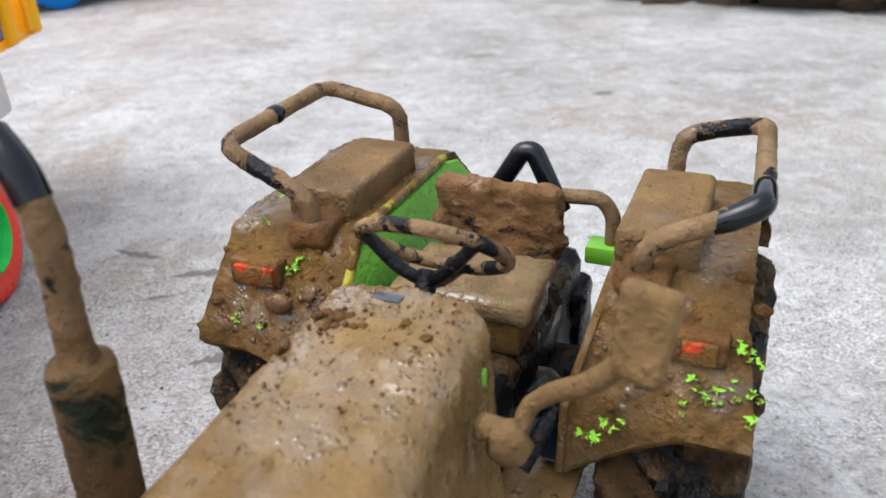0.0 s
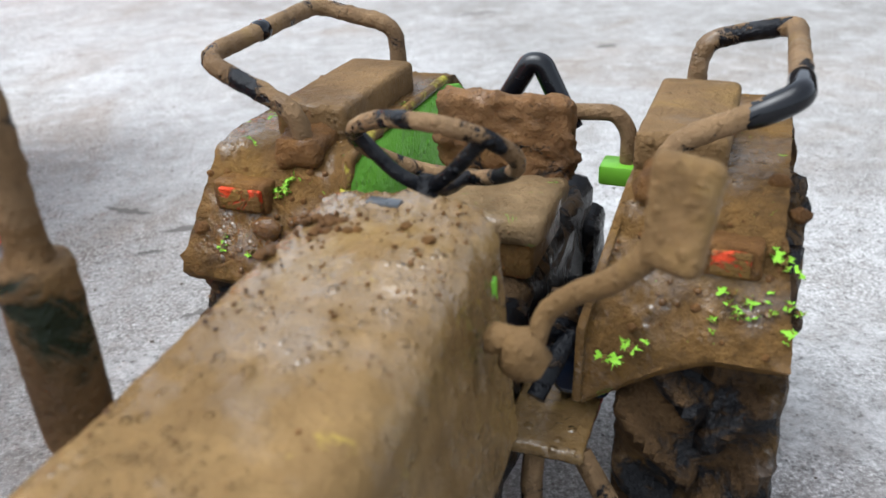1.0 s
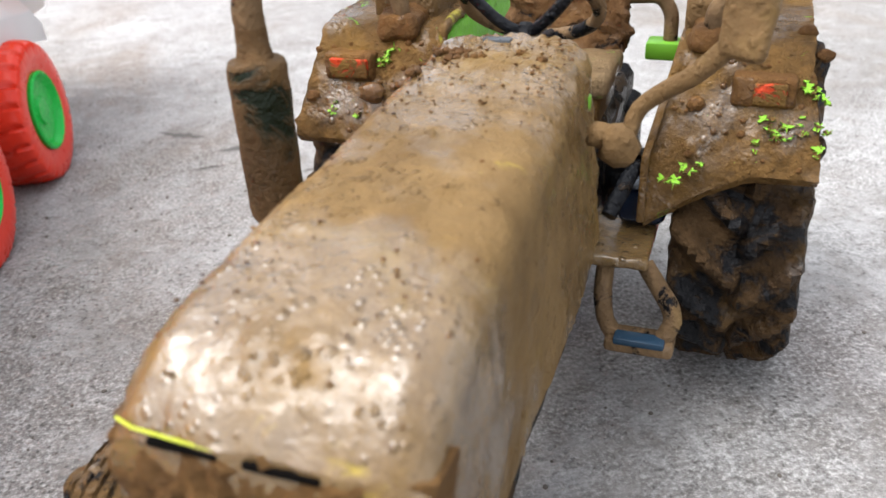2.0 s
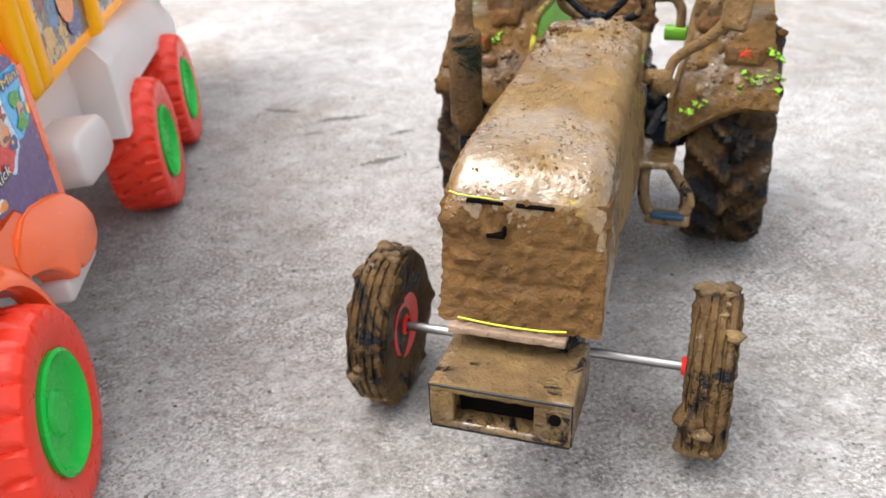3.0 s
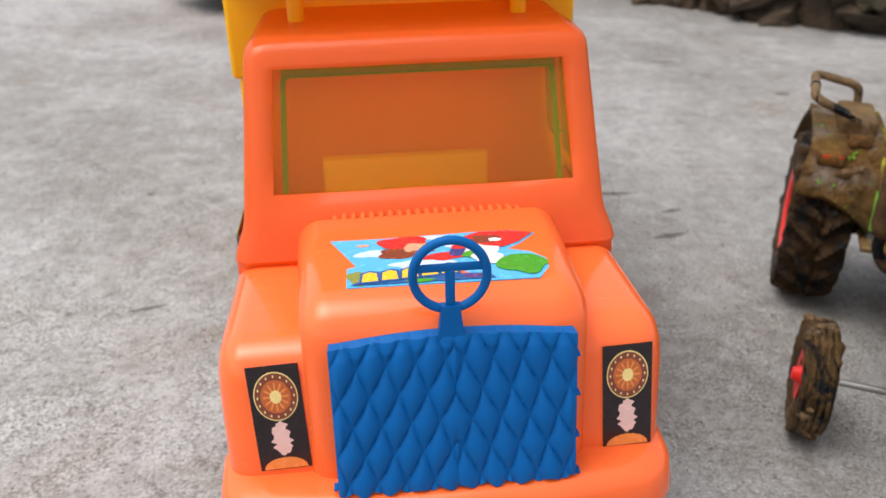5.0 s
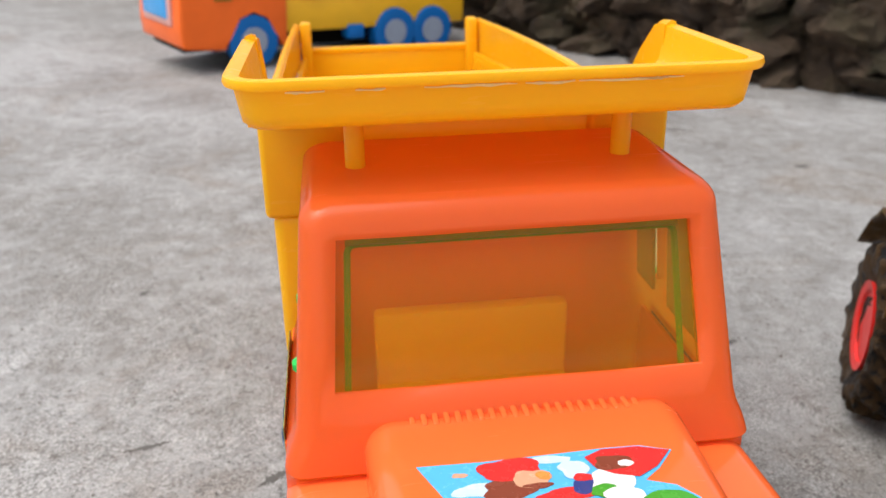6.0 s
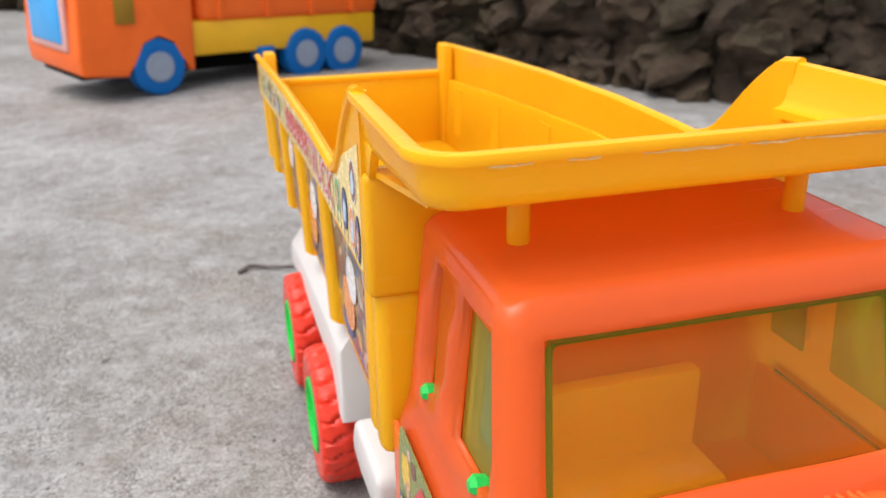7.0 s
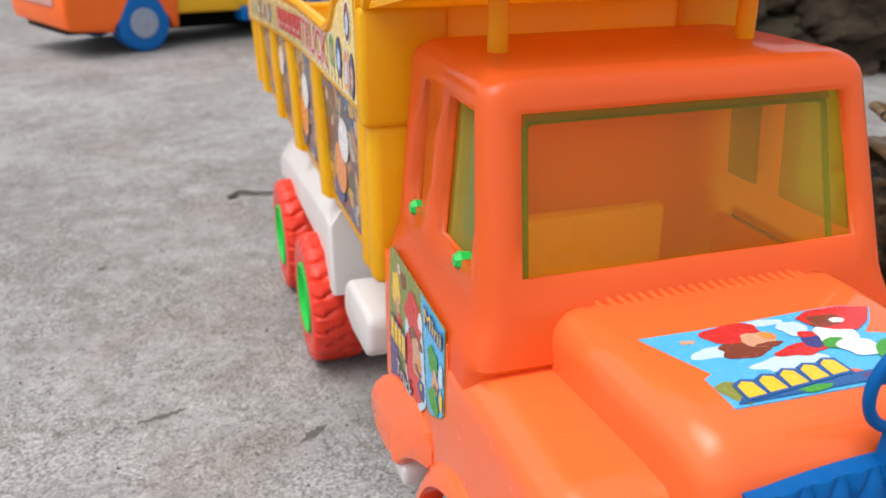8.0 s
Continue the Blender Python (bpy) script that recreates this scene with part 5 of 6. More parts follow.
def build_stickers():
    # hood: a picture cut to an outline, drawn as plain shapes
    z = 119.45
    out = [(-29, -20.6), (-14, -21.0), (2, -20.6), (14, -20.2), (22, -20.4), (28.8, -23.0), (24, -28.5), (19.5, -32), (25.5, -34.5), (29, -39), (28.5, -44), (25.2, -49.2), (8, -49.0), (-8, -48.6), (-24.6, -48.2), (-24.4, -38), (-22, -36.8)]
    base = sticker("hood_sticker", out, "z", z - 0.25, 0.28, INK_SKY, TRUCK, "sky-blue cut-out sticker with plain red, green and yellow shapes")
    pointed = [(8.5, -23), (13, -20.8), (21.5, -20.9), (28.2, -23.2), (23.5, -28.2), (18.5, -31), (13.5, -29.5), (10, -27)]
    shapes = [
        (blot(-15, -30, 7, 2.2, 1), INK_FOAM), (blot(-4, -38, 9, 3.0, 2), INK_FOAM), (blot(0, -22.5, 5, 1.2, 3), INK_FOAM), (blot(-20, -25, 1.6, 0.8, 4), INK_SKIN),
        (blot(-21.5, -43.5, 2.8, 3.6, 5), INK_OLIVE), (blot(-10, -30.5, 6.4, 3.4, 6), INK_BROWN), (blot(-8.5, -24.2, 6.8, 3.6, 7), INK_RED), 
        (blot(-4.4, -28.4, 4.4, 3.0, 9), INK_SKIN), (blot(-3.6, -30.6, 3.2, 0.9, 12), INK_BROWN), (blot(-2.0, -27.6, 1.7, 1.4, 13), INK_AMBER),
        (blot(1.5, -34.5, 6.0, 2.4, 14), INK_RED), (blot(5.6, -32.0, 3.0, 2.6, 15), INK_NAVY), (blot(4.8, -26.2, 3.4, 3.0, 16), INK_FOAM), (blot(6.6, -29.4, 2.2, 1.4, 17), INK_RED),
        (blot(12.5, -31.5, 5.4, 4.6, 18), INK_WHITE), (pointed, INK_RED), (blot(14.6, -25.6, 4.6, 2.4, 19), INK_BROWN), (blot(17.0, -26.2, 1.9, 1.1, 21), INK_WHITE),
        (blot(9.6, -34.4, 3.2, 2.2, 22), INK_GREEN), (blot(14, -37, 4.4, 3.4, 23), INK_WHITE), (blot(21.5, -41, 7.0, 5.8, 25), INK_GREEN),
        ([(-23.6, -47.6), (14, -48.2), (12, -45.0), (-20, -44.6)], INK_DEEP), (blot(-6, -47.2, 4, 0.9, 28), INK_GREEN), (blot(8, -46.6, 2.6, 1.0, 29), INK_VIOLET),
    ]
    for k, (q, m) in enumerate(shapes):
        sticker("sticker_shape", q, "z", z + 0.06 + 0.012 * k, 0.02, m, base)
    for k in range(5):
        x, y = -20.6 + 5.2 * k, -46.6 + 0.5 * k
        sticker("lettering_shadow", [(x - 0.7, y - 0.7), (x + 4.9, y - 0.4), (x + 4.7, y + 5.2), (x + 2.2, y + 6.0), (x - 0.3, y + 4.8)], "z", z + 0.46, 0.03, INK_DEEP, base)
        sticker("lettering_bar", [(x, y), (x + 4.2, y + 0.3), (x + 3.9, y + 4.4), (x + 2.1, y + 5.2), (x + 0.3, y + 4.0)], "z", z + 0.50, 0.03, INK_YELLOW, base)
    # it lies on the hood's gentle fall
    for ob in [base, *base.children]:
        for v in ob.data.vertices:
            v.co.z += (v.co.y + 0.02) * 0.022
    # doors
    for side in (-1, 1):
        a_, d = side * 60.25, side * 0.25
        out = [(15, 108.4), (66, 110.2), (69.5, 108), (72, 84), (72.4, 60.4), (66, 58.4), (60, 60.5), (53.4, 57), (47, 65.5), (41, 71), (35.5, 75), (27, 76), (19, 80), (16, 83)]
        base = sticker("door_sticker", out, "x", a_, d, INK_OLIVE if side < 0 else INK_VIOLET, TRUCK, "printed door sticker in olive, blue, red and white" if side < 0 else "dark violet printed door sticker with red, blue and white")
        marks = [
            ([(15.4, 108), (36, 108.8), (33, 92), (31, 77), (27, 76.4), (19, 80.4), (16.4, 83.4)], INK_SKY), (blot(50, 68, 11, 7, 31), INK_VIOLET), ([(71.6, 84), (71.9, 61), (66, 59), (58, 61.5), (54, 58), (50, 66), (58, 72), (66, 82)], INK_VIOLET),
            (blot(60, 62.5, 6, 2.6, 32), INK_WHITE), (blot(56, 61, 3, 2.0, 33), INK_AMBER), (blot(63, 98, 4.6, 5.4, 34), INK_YELLOW), (blot(61, 93.5, 2.4, 3.0, 35), INK_SKIN), (blot(59.5, 88.5, 2.6, 2.6, 36), INK_RED),
            (blot(54, 104.2, 2.6, 2.4, 37), INK_BROWN), (blot(58.6, 106, 1.6, 1.6, 38), INK_SMEAR), (blot(43, 84, 10, 16, 39), INK_FOAM), (blot(43.5, 82, 8.4, 12, 40), INK_RED), (blot(44, 97.5, 9, 7.0, 41), INK_RED), (blot(36.4, 99.6, 2.0, 2.8, 42), INK_WHITE),
            (blot(42.5, 91.5, 7.2, 2.6, 43), INK_BROWN), (blot(40.5, 86.5, 4.8, 5.6, 44), INK_SKIN), (blot(39, 83.0, 3.4, 1.6, 47), INK_BROWN), (blot(37.6, 85.6, 1.9, 2.0, 48), INK_AMBER),
            (blot(36, 78.5, 3.6, 3.0, 49), INK_NAVY), (blot(36.4, 79.4, 0.9, 1.1, 50), INK_YELLOW), (blot(24.5, 94, 4.4, 4.0, 51), INK_GREEN), (blot(22.8, 88.6, 2.8, 3.4, 52), INK_SKIN), (blot(22.4, 87.4, 1.6, 0.8, 53), INK_BROWN), (blot(24.6, 82.6, 4.6, 3.6, 54), INK_GREEN), (blot(17.8, 93, 1.8, 3.6, 55), INK_FOAM), (blot(17.6, 86, 1.4, 3.0, 56), INK_YELLOW),
        ]
        def turned(y, z):
            """The picture faces the other way round on the right-hand door."""
            return (y, z) if side < 0 else (87 - y, 75.5 + (z - 57) * 0.6)
        for k, (q, m) in enumerate(marks):
            q = [turned(*c) for c in q]
            sticker("sticker_shape", q, "x", a_ + d * (1.05 + 0.05 * k), d * 0.08, m, base)
        top = 60.25 + 0.25 * 2.7
        for k in range(4):
            y = 68.4 - 4.3 * k
            for grow, m, lift in ((0.8, INK_NAVY, 0.0), (0.0, INK_YELLOW, 0.06)):
                sticker("lettering_bar", [turned(*c) for c in [(y + grow, 79.6 - grow), (y - 3.4 - grow, 79.2 - grow), (y - 3.4 - grow, 87.0 + grow), (y + grow, 86.4 + grow)]], "x", side * (top + lift), side * 0.03, m, base)
        for word, rear, front, low, high, face, rim in (("Mini", 31.4, 16.6, 102.4, 106.6, INK_YELLOW, INK_DEEP), ("Truck", 62.2, 45.0, 69.8, 74.6, INK_WHITE, INK_BLACK)):
            (rear, low), (front, high) = turned(rear, low), turned(front, high)
            rear, front = max(rear, front), min(rear, front)
            flank_word(word, side, top + 0.10, rear + 0.6, front - 0.6, low - 0.7, high + 0.7, 0.02, rim, base, 0.06)
            flank_word(word, side, top + 0.16, rear, front, low, high, 0.02, face, base)


# the dump bed
TOP = [(34, 195.6), (84, 198.2), (91, 197.0), (103, 187), (113, 176.5), (122, 168.5), (132, 165.5), (150, 166), (190, 166.5), (260, 164.5), (330, 161), (400, 156.8), (430, 155)]


def build_bed():
    bed = part("dump_bed", boxed(-58, 58, 82, 428, 88.5, 92, 1.0), YELLOW, TRUCK, "yellow tipping bed with ribbed sides")
    part("bed_front", boxed(-60, 60, 80.5, 83.5, 92, 177.6, 1.0), YELLOW, bed)
    for side in (-1, 1):
        for y0, y1 in ((79.5, 89.4), (89.8, 101)):
            part("corner_column", boxed(min(side * 40, side * 62.6), max(side * 40, side * 62.6), y0, y1, 91, 144, 3.6, 4), YELLOW, bed)
        part("upper_corner", boxed(min(side * 38, side * 64.7), max(side * 38, side * 64.7), 78.7, 88.5, 142.6, 177.4, 2.2, 4), YELLOW, bed)
    bm = boxed(-60, 60, 424, 428, 90, 137, 1.0)
    part("tailgate", bm, YELLOW, bed, "low yellow tailgate")
    part("tailgate_rim", boxed(-61, 61, 423, 431, 136, 140, 1.2), YELLOW, bed)
    # visor over the cab: a shallow tray with rounded front corners and a flared rim
    def visor_line(out, back=84.0):
        w, f, r = 64.0 + out, 21.5 - out, 9.0 + out
        half = [(0, f), (30, f), (w - r, f)] + [(w - r + r * math.sin(t), f + r - r * math.cos(t)) for t in (math.pi / 2 * k / 8 for k in range(1, 9))] + [(w, 48), (w, 66), (w, back)]
        return [(-x, y) for x, y in reversed(half[1:])] + half
    bm = bmesh.new()
    shape = [(-6, 182.6), (-2.6, 183.0), (-0.9, 184.4), (-0.4, 187), (0.6, 192.6), (2.6, 193.0), (3.0, 194.0), (2.6, 195.2), (0.8, 195.6), (-1.2, 195.0), (-2.2, 187.5), (-3.6, 185.4), (-6, 184.8)]
    lines = [[Vector((x, y, z + 0.042 * max(0.0, y - 22) * (1 if z > 190 else 0) + 2.6 * (1 - min(1.0, max(0.0, (y - 22) / 62))))) for x, y in visor_line(o)] for o, z in shape]
    rows = loft(bm, lines + [lines[0]], cap=False, ring_closed=False)
    bmesh.ops.remove_doubles(bm, verts=bm.verts[:], dist=0.001)
    part("visor", bm, YELLOW, bed, "yellow visor reaching over the cab roof", 50)
    rnd = random.Random(17)
    for x, w in ((-52, 9), (-20, 22), (4, 12), (17, 26), (33, 6), (-36, 7)):
        top, low = [], []
        for i in range(8):
            u = i / 7
            top.append((x + w * u, 194.8 + rnd.uniform(0, 0.35)))
            low.append((x + w * u, 194.8 - rnd.uniform(0.1, 0.75) * math.sin(math.pi * min(0.95, max(0.05, u)))))
        part("scuff", prism(bmesh.new(), top + low[::-1], "y", 20.45, 20.75), INK_PALE, bed)
    part("visor_floor", prism(bmesh.new(), [(28, 185.4), (28, 186.9), (84, 177.5), (84, 176.0)], "x", -61.8, 61.8), YELLOW, bed)
    for x in (-63.6, 61.2):
        part("visor_cheek", prism(bmesh.new(), [(73, 185.5), (84, 186.0), (84, 176.4), (78.8, 176.6)], "x", x, x + 2.4, 0.4), YELLOW, bed)
    line = TOP
    for side in (-1, 1):
        low = [(430, 131), (404, 133), (330, 139), (260, 143.5), (200, 147), (82.5, 147)]
        bm = bmesh.new()
        poly = [(82.5, 198.0)] + line[1:] + low
        prism(bm, poly, "x", side * 62.2, side * 64.6)
        s_ = part("side_board", bm, YELLOW, bed, "yellow side board with a curved top edge", 30)
        bm = bmesh.new()
        fine_line = resample([(82.5, 198.0)] + line[1:], 54)
        tube(bm, [(side * 64.4, y, z - 0.4) for y, z in fine_line], 1.9, 8, flat=0.9)
        part("top_rim", bm, YELLOW, s_)
        bm = prism(bmesh.new(), [(84, 90), (428, 90), (428, 134), (330, 142), (260, 146.5), (200, 150), (84, 150)], "x", 56.4, 58.9, 0.6)
        for v in bm.verts:
            v.co.x = side * (v.co.x + (v.co.z - 90) * 0.045 - 0.6)
        part("side_panel", bm, YELLOW, bed)
        for y0, y1 in ((170, 182), (243.5, 255.5), (313.5, 325.5), (384, 396), (419, 429)):
            bm = bmesh.new()
            rings = []
            for z in (90, 91, 146 - max(0.0, y0 - 190) * 0.065):
                x0, x1 = 56 + (z - 90) * 0.03, (62.6 if z > 90.5 else 61.2) + (z - 90) * 0.03
                mid_y, half_y = (y0 + y1) / 2, (y1 - y0) / 2
                arc = [math.pi * q / 10 for q in range(11)]
                rings.append([Vector((side * x0, y0, z))] + [Vector((side * (x1 - 3.4 + 3.4 * math.sin(w) ** 0.7), mid_y - half_y * math.cos(w), z)) for w in arc] + [Vector((side * x0, y1, z))])
            loft(bm, rings)
            part("rib", bm, YELLOW, s_)
        # printed panels between the ribs, and the band above them
        for k, (y0, y1) in enumerate(((102, 171), (183, 244), (256.5, 314), (326.5, 385))):
            def flank(z):
                return side * (58.9 + (z - 90) * 0.045 - 0.6 + 0.12)
            bm = bmesh.new()
            loft(bm, [[Vector((flank(z), y0, z)), Vector((flank(z) + side * 0.2, y0, z)), Vector((flank(z) + side * 0.2, y1, z)), Vector((flank(z), y1, z))] for z in (94, 143 - max(0.0, y0 - 190) * 0.065)])
            p_ = part("panel_sticker", bm, PRINT_DARK, s_, "printed picture panel in mixed colours")
            marks = [(0.35, 125, 9, 8, INK_WHITE), (0.5, 112, 11, 10, INK_AMBER), (0.6, 101, 10, 5, INK_NAVY)]
            for j, (u, z, ry, rz, m) in enumerate(marks):
                y = y0 + (y1 - y0) * ((u + 0.17 * k) % 0.8 + 0.1)
                ry = min(ry, y - y0 - 1, y1 - y - 1) if min(y - y0, y1 - y) > 3 else 2
                sticker("sticker_shape", disc(y, z, ry, rz, 18), "x", flank(z + rz * 0) + side * (0.5 + 0.04 * j), side * 0.04, m, p_)
        bm = prism(bmesh.new(), [(85, 148.5), (200, 148.5), (260, 145.2), (330, 140.8), (416, 134), (416, 152.5), (330, 158), (260, 161.5), (190, 163.5), (134, 162.5), (122, 165.5), (112, 174), (86, 184)], "x", side * 64.7, side * 64.85)
        b_ = part("band_sticker", bm, INK_PALE, s_, "pale yellow striped band with red lettering and oval badges")
        def band_mid(y):
            return 156.2 - max(0.0, y - 190) * 0.056
        for k in range(54):
            y = 88 + 6.0 * k
            low, high = band_mid(y) - 7.0, band_mid(y) + 6.6
            sticker("sticker_stripe", [(y, low), (y + 0.7, low), (y + 1.3, high), (y + 0.6, high)], "x", side * 64.88, side * 0.06, INK_BLACK, b_)
        for k in range(6):
            y = 260 - 12.6 * k if side < 0 else 197 + 12.6 * k
            m_ = band_mid(y)
            sticker("lettering_bar", [(y + 5.2, m_ - 4.6), (y - 5.2, m_ - 4.2), (y - 5.2, m_ + 5.2), (y + 5.2, m_ + 4.8)], "x", side * 64.98, side * 0.06, INK_RED, b_)
            sticker("lettering_glint", [(y + 2.2, m_ - 2.6), (y - 2.0, m_ - 2.4), (y - 2.0, m_ - 0.8), (y + 2.2, m_ - 1.0)], "x", side * 65.06, side * 0.05, INK_SMEAR, b_)
        flank_word("TRUCK", side, 65.0, 191, 130, 150.0, 163.0, -0.01, INK_SMEAR, b_, 0.07)
        flank_word("TRUCK", side, 65.06, 189.6, 131.4, 151.2, 161.8, -0.01, INK_RED, b_)
        for k, (y, z, ry, rz, m) in enumerate(((122, 159.0, 4.6, 6.0, INK_GREEN), (109.5, 158.6, 4.8, 6.6, INK_NAVY), (98, 156.4, 4.6, 7.2, INK_AMBER), (89.6, 156.2, 3.6, 7.0, INK_VIOLET), (94, 171.5, 4.6, 6.4, INK_BROWN), (300, 150, 5, 5, INK_NAVY), (322, 148.6, 5, 5, INK_VIOLET), (346, 147, 5, 5, INK_BROWN), (374, 145, 5, 5, INK_GREEN))):
            sticker("badge_rim", disc(y, z, ry, rz, 20), "x", side * 65.0, side * 0.06, INK_BLACK if k % 2 else INK_WHITE, b_)
            sticker("badge", disc(y, z, ry * 0.84, rz * 0.88, 20), "x", side * 65.08, side * 0.05, m, b_)
            sticker("badge_mark", blot(y, z - 0.5, ry * 0.45, rz * 0.5, k + 60), "x", side * 65.14, side * 0.05, INK_FOAM if k % 3 else INK_SKIN, b_)
        bm = bmesh.new()
        lathe(bm, [(2.75, 167.5), (2.6, 186)], (side * 36.5, 44.0, 0), "z", 16)
        part("visor_post", bm, YELLOW, bed)
    bed.location.x = -0.0007
    for x in (-57.5, 57.5):
        part("corner_post", boxed(x - 3.5, x + 3.5, 414, 428, 92, 158, 1.2), YELLOW, bed)


def truck_wheel(x, y, r, side):
    bm = bmesh.new()
    half = 12.5
    prof = [(13, -9.5), (r * 0.7, -half), (r * 0.9, -half * 0.98)]
    for k in range(13):
        u = -1 + 2 * k / 12
        prof.append((r - 1.6 * abs(u) ** 4, half * u * 0.93))
    prof += [(r * 0.9, half * 0.98), (r * 0.7, half), (13, 9.5)]

    def tread(w, h, q):
        if q < r * 0.8:
            return 0.0
        ph = (w * 22 / (2 * math.pi) + 0.45 * math.sin(h / half * 2.2)) % 1.0
        return -1.5 if ph < 0.2 else -0.3 * math.cos((ph - 0.6) * 5)
    lathe(bm, prof, (x, y, r), "x", 154, tread)
    w = part("wheel", bm, TYRE_RED, TRUCK, "red plastic tyre with slanting tread", 45)
    bm = bmesh.new()
    o = side
    lathe(bm, [(16.8, o * 8.0), (17.2, o * 12.4), (16.2, o * 13.0), (15.0, o * 12.2), (13.8, o * 10.4), (12.6, o * 10.0), (6.5, o * 9.8), (5.6, o * 10.9), (2.0, o * 11.2), (0.4, o * 11.2)], (x, y, r), "x", 36)
    part("rim", bm, RIM_GREEN, w, "dished bright green rim")


def build_truck_wheels():
    for side in (-1, 1):
        for y, r in ((1, 30), (202, 31), (286, 31)):
            truck_wheel(-54.0 if y < 9 and side < 0 else side * (57.5 if y < 9 else 58.5), y, r, side)
    for y, r in ((1, 30), (202, 31), (286, 31)):
        bm = bmesh.new()
        tube(bm, [(-52, y, r), (58, y, r)], 2.0, 10)
        part("axle", bm, STEEL, TRUCK)
    part("wheel_well", boxed(-40, 46, -46, 40, 50, 92), ORANGE, TRUCK)
    bm = boxed(-36, 36, -56, 395, 44, 54, 2)
    part("chassis", bm, WHITE, TRUCK, "milky white chassis")
    part("bed_subframe", boxed(-46, 46, 84, 400, 54, 90, 3), WHITE, TRUCK)
    for side in (-1, 1):
        # its top leans up towards the bed
        edge = [(167, 47), (175, 47), (187, 60), (300, 58), (318, 54), (337, 50), (338, 58), (328, 66), (300, 69.5), (181, 79), (169, 77.5)]
        bm = bmesh.new()
        loft(bm, [[Vector((side * x, 250 + (y - 250) * k, z + (rise if z > 61 else 0))) for y, z in edge] for x, rise, k in ((44, 13, 1), (52, 11.5, 1), (57, 7, 1), (60.5, 1.8, 1), (61.8, 0.3, 0.998), (62.2, -0.8, 0.992))])
        bmesh.ops.triangulate(bm, faces=[f for f in bm.faces if len(f.verts) > 4])
        part("wheel_cover", bm, WHITE, TRUCK, "milky white cover over the rear wheels", 45)
        bm = prism(bmesh.new(), [(98, 56), (104, 51.5), (128, 49.5), (142, 51.5), (143, 58), (139, 66), (134, 69.5), (102, 71.5), (97, 68)], "x", side * 42, side * 62.4, 2.6, 3)
        part("side_tank", bm, WHITE, TRUCK, "milky white side tank", 45)


build_cab()
build_body()
build_grille()
build_headlights()
build_stickers()
build_bed()
build_truck_wheels()


# ---- the third toy, parked behind ----
FAR = thing("toy_tanker_truck", pose(-0.303, 1.21, -0.0076, 0, 0, 24.6) @ Matrix.Scale(0.84, 4), "big orange toy truck with blue wheels and yellow skirt", "toy truck")
FAR_ORANGE = plastic("far_orange_plastic", (0.9, 0.15, 0.02), 0.35, shine=0.2)
FAR_YELLOW = plastic("far_yellow_plastic", (0.8, 0.42, 0.015), 0.4)
FAR_BLUE = plastic("far_blue_plastic", (0.005, 0.13, 0.42), 0.4, shine=0.2)
FAR_GREY = plastic("pale_grey_plastic", (0.28, 0.32, 0.4), 0.4)


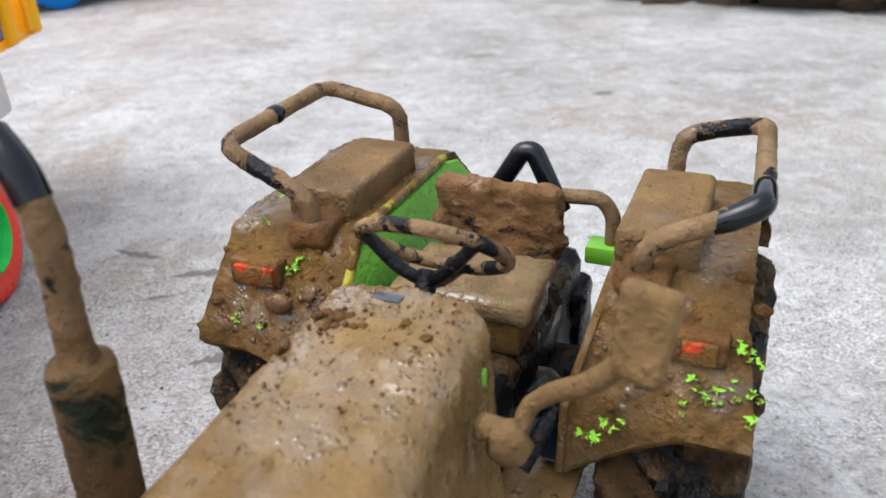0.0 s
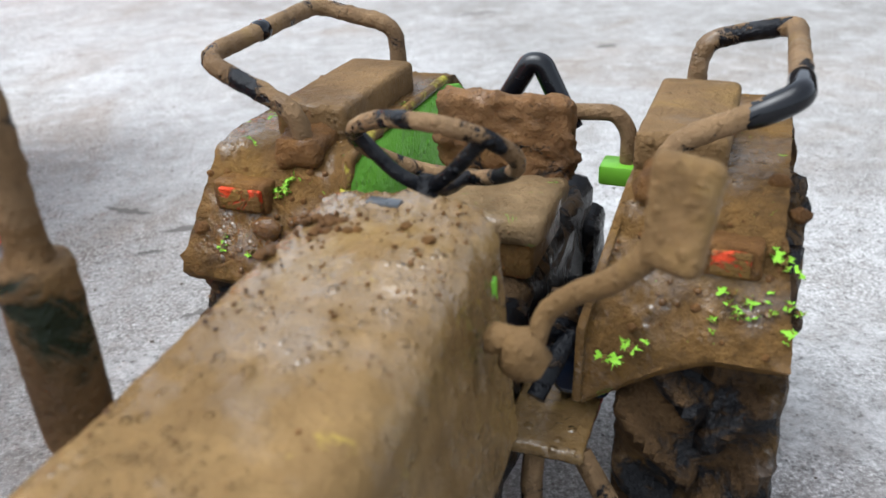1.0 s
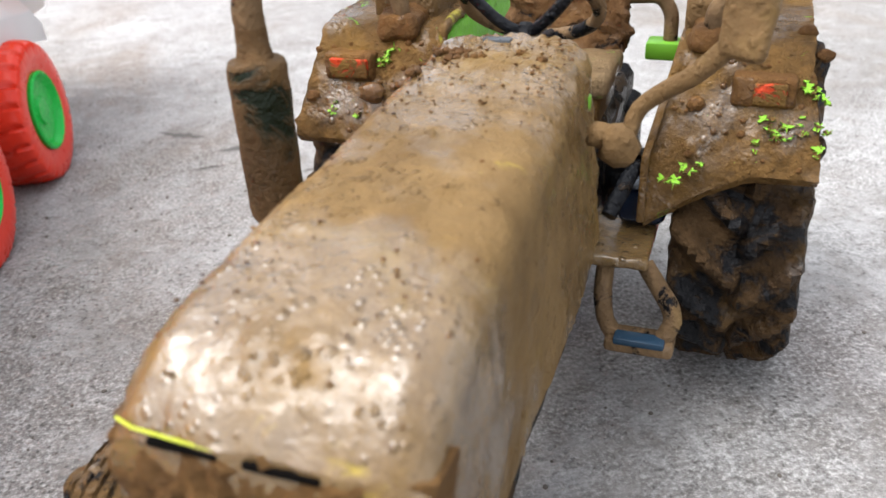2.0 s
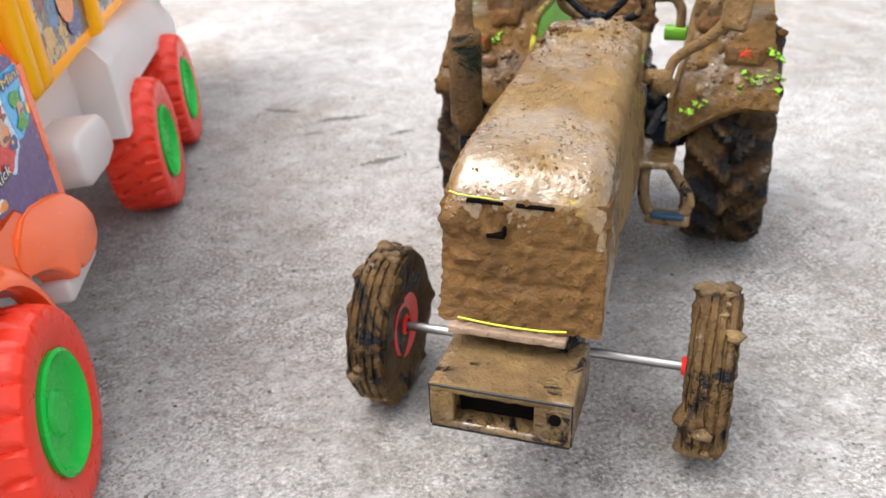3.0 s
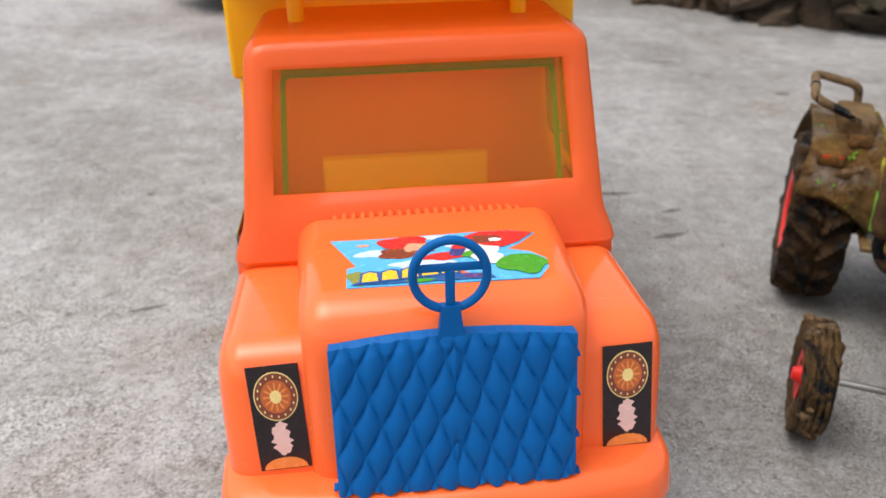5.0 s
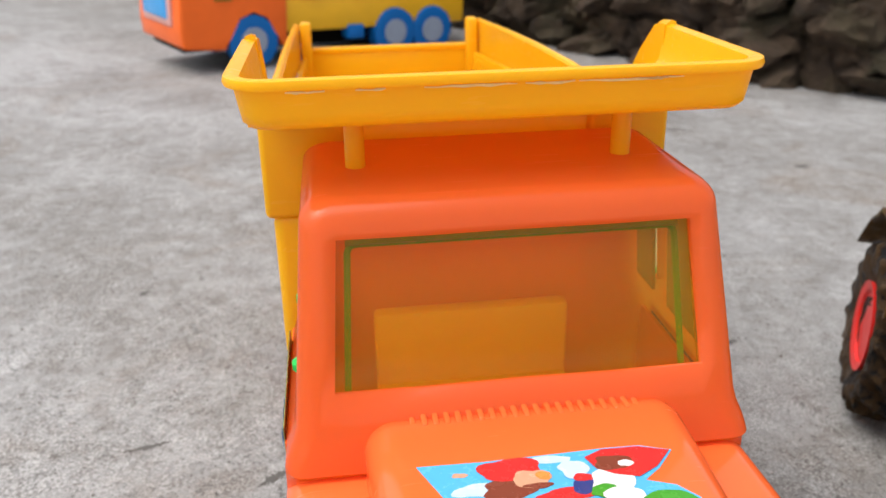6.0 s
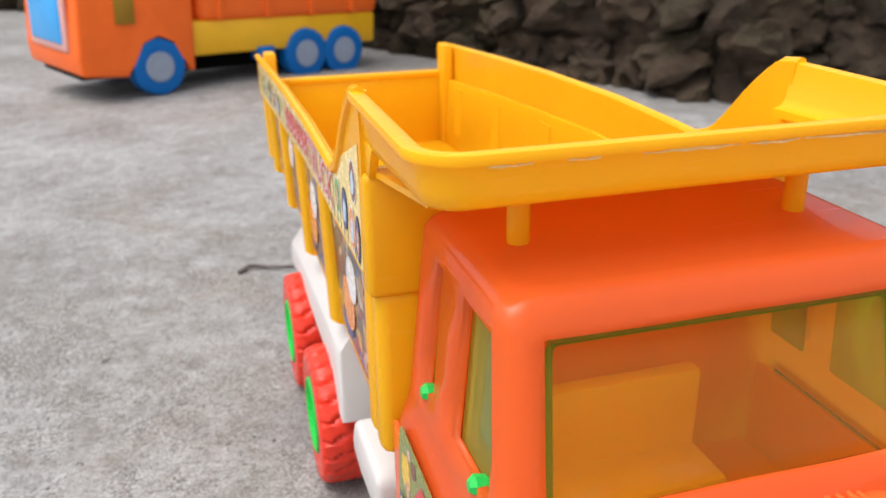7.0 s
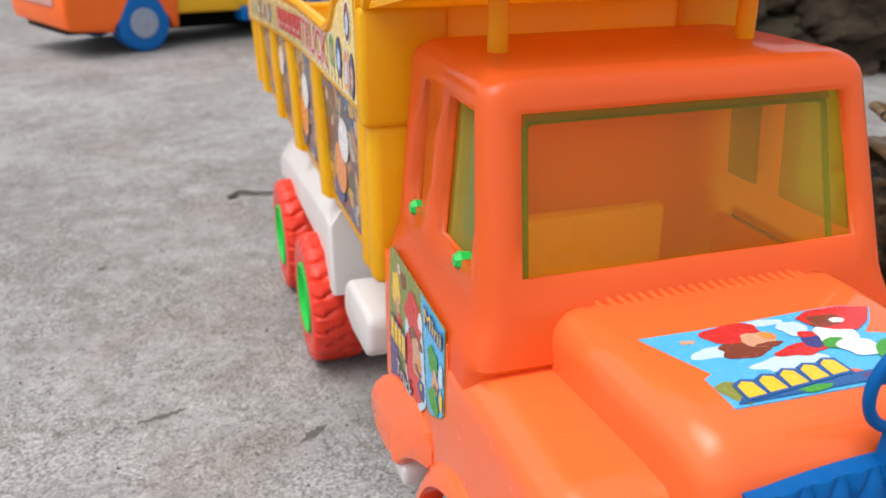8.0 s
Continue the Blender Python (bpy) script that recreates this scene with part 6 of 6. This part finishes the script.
def build_far():
    # here x runs from the truck's nose to its tail
    bm = prism(bmesh.new(), [(-128, 40), (-50, 34), (-48, 58), (-30, 92), (0, 104), (30, 92), (46, 62), (52, 36), (64, 36), (66, 270), (-104, 270), (-126, 190), (-132, 70)], "y", 0, 215, 9, 3)
    cab = part("cab", bm, FAR_ORANGE, FAR, "rounded orange cab", 45)
    part("windscreen", boxed(-139, -126, 45, 170, 84, 172, 6, 3), plastic("sky_blue_screen", (0.05, 0.35, 0.75), 0.25), cab, "sky-blue windscreen panel")
    bm = boxed(-136, -128, 33, 182, 74, 182, 6, 3)
    part("windscreen_frame", bm, plastic("pale_pink_frame", (0.75, 0.4, 0.35), 0.4), cab)
    part("side_badge", boxed(-70, -38, -4, 3, 118, 158, 2), plastic("mustard_badge", (0.3, 0.16, 0.01), 0.5), cab)
    bm = boxed(76, 470, 2, 213, 112, 300, 18, 3)
    tank = part("tank_body", bm, FAR_ORANGE, FAR, "tall orange body", 45)
    for k in range(4):
        part("body_rib", boxed(110 + 95 * k, 122 + 95 * k, -3, 4, 118, 290, 2), FAR_ORANGE, tank)
    part("skirt", boxed(60, 462, 6, 209, 58, 116, 6), FAR_YELLOW, FAR, "yellow skirt between the wheels")
    part("tool_box", boxed(188, 222, -2, 30, 40, 66, 4), FAR_BLUE, FAR)
    part("underframe", boxed(-120, 450, 30, 185, 30, 58, 4), SHADE_BLACK, FAR)
    for x in (0, 294, 382):
        for y in (18, 197):
            bm = bmesh.new()
            prof = [(24, -15), (40, -18), (45.5, -16), (47, -10), (47, 10), (45.5, 16), (40, 18), (24, 15)]
            lathe(bm, prof, (x, y, 47), "y", 44, lambda w, h, r: -1.8 if r > 44 and (w * 20 / (2 * math.pi)) % 1 < 0.25 else 0)
            w = part("wheel", bm, FAR_BLUE, FAR, "blue plastic tyre")
            o = -1 if y < 100 else 1
            bm = bmesh.new()
            lathe(bm, [(24, o * 12), (24.5, o * 17.5), (22.5, o * 18.4), (18, o * 17.6), (9, o * 17.2), (6, o * 18), (0.5, o * 18)], (x, y, 47), "y", 32)
            part("rim", bm, FAR_GREY, w, "pale grey rim")


build_far()


# ---- small things on the ground ----
def build_litter():
    bm = bmesh.new()
    tube(bm, smooth_line([(-280, 549, -5.0), (-271, 556, -3.6), (-261, 553, -3.8), (-250, 546, -2.4), (-241, 547, -3.4)]), lambda u: 1.6 - 0.7 * u, 8)
    roughen(bm, 0.3, 0.3, 91)
    twig = part("twig", bm, plain("grey_bark", (0.12, 0.1, 0.09), 0.85), None)
    tagged(twig, "thin dark grey twig lying on the concrete", "twig")
    rnd = random.Random(8)
    bm = bmesh.new()
    for i in range(900):
        near = i > 150
        x, y = (rnd.uniform(-440, 170), rnd.uniform(-60, 480)) if near else (rnd.uniform(-520, 260), rnd.uniform(-40, 900))
        s = rnd.choice((0.2, 0.25, 0.3, 0.35, 0.5, 0.75)) if near else rnd.choice((0.35, 0.5, 0.6, 0.9))
        blob(bm, (x, y, ground_z(x / 1000, y / 1000) * 1000 + s * 0.2), (s, s * rnd.uniform(0.7, 1.4), s * 0.55), i, 1)
    grit = part("grit", bm, plain("dark_grit", (0.1, 0.085, 0.07), 0.9), None)
    tagged(grit, "scattered grains of dark grit on the concrete", "grit", kind="stuff")

    # a low heap of pale stones past the far end of the yard
    rnd = random.Random(31)
    bm = bmesh.new()
    for i in range(26):
        u = rnd.random()
        s = rnd.uniform(32, 66)
        x, y = -1150 + 400 * u + rnd.uniform(-40, 40), 2560 - 200 * u + rnd.uniform(-30, 45)
        blob(bm, (x, y, s * 0.4 - 17), (s * rnd.uniform(0.9, 1.5), s, s * rnd.uniform(0.5, 0.9)), i)
    heap = part("rubble", bm, plain("pale_grey_stone", (0.2, 0.19, 0.18), 0.9), None)
    tagged(heap, "low heap of pale grey stones beyond the yard", "rubble", kind="stuff")


build_litter()
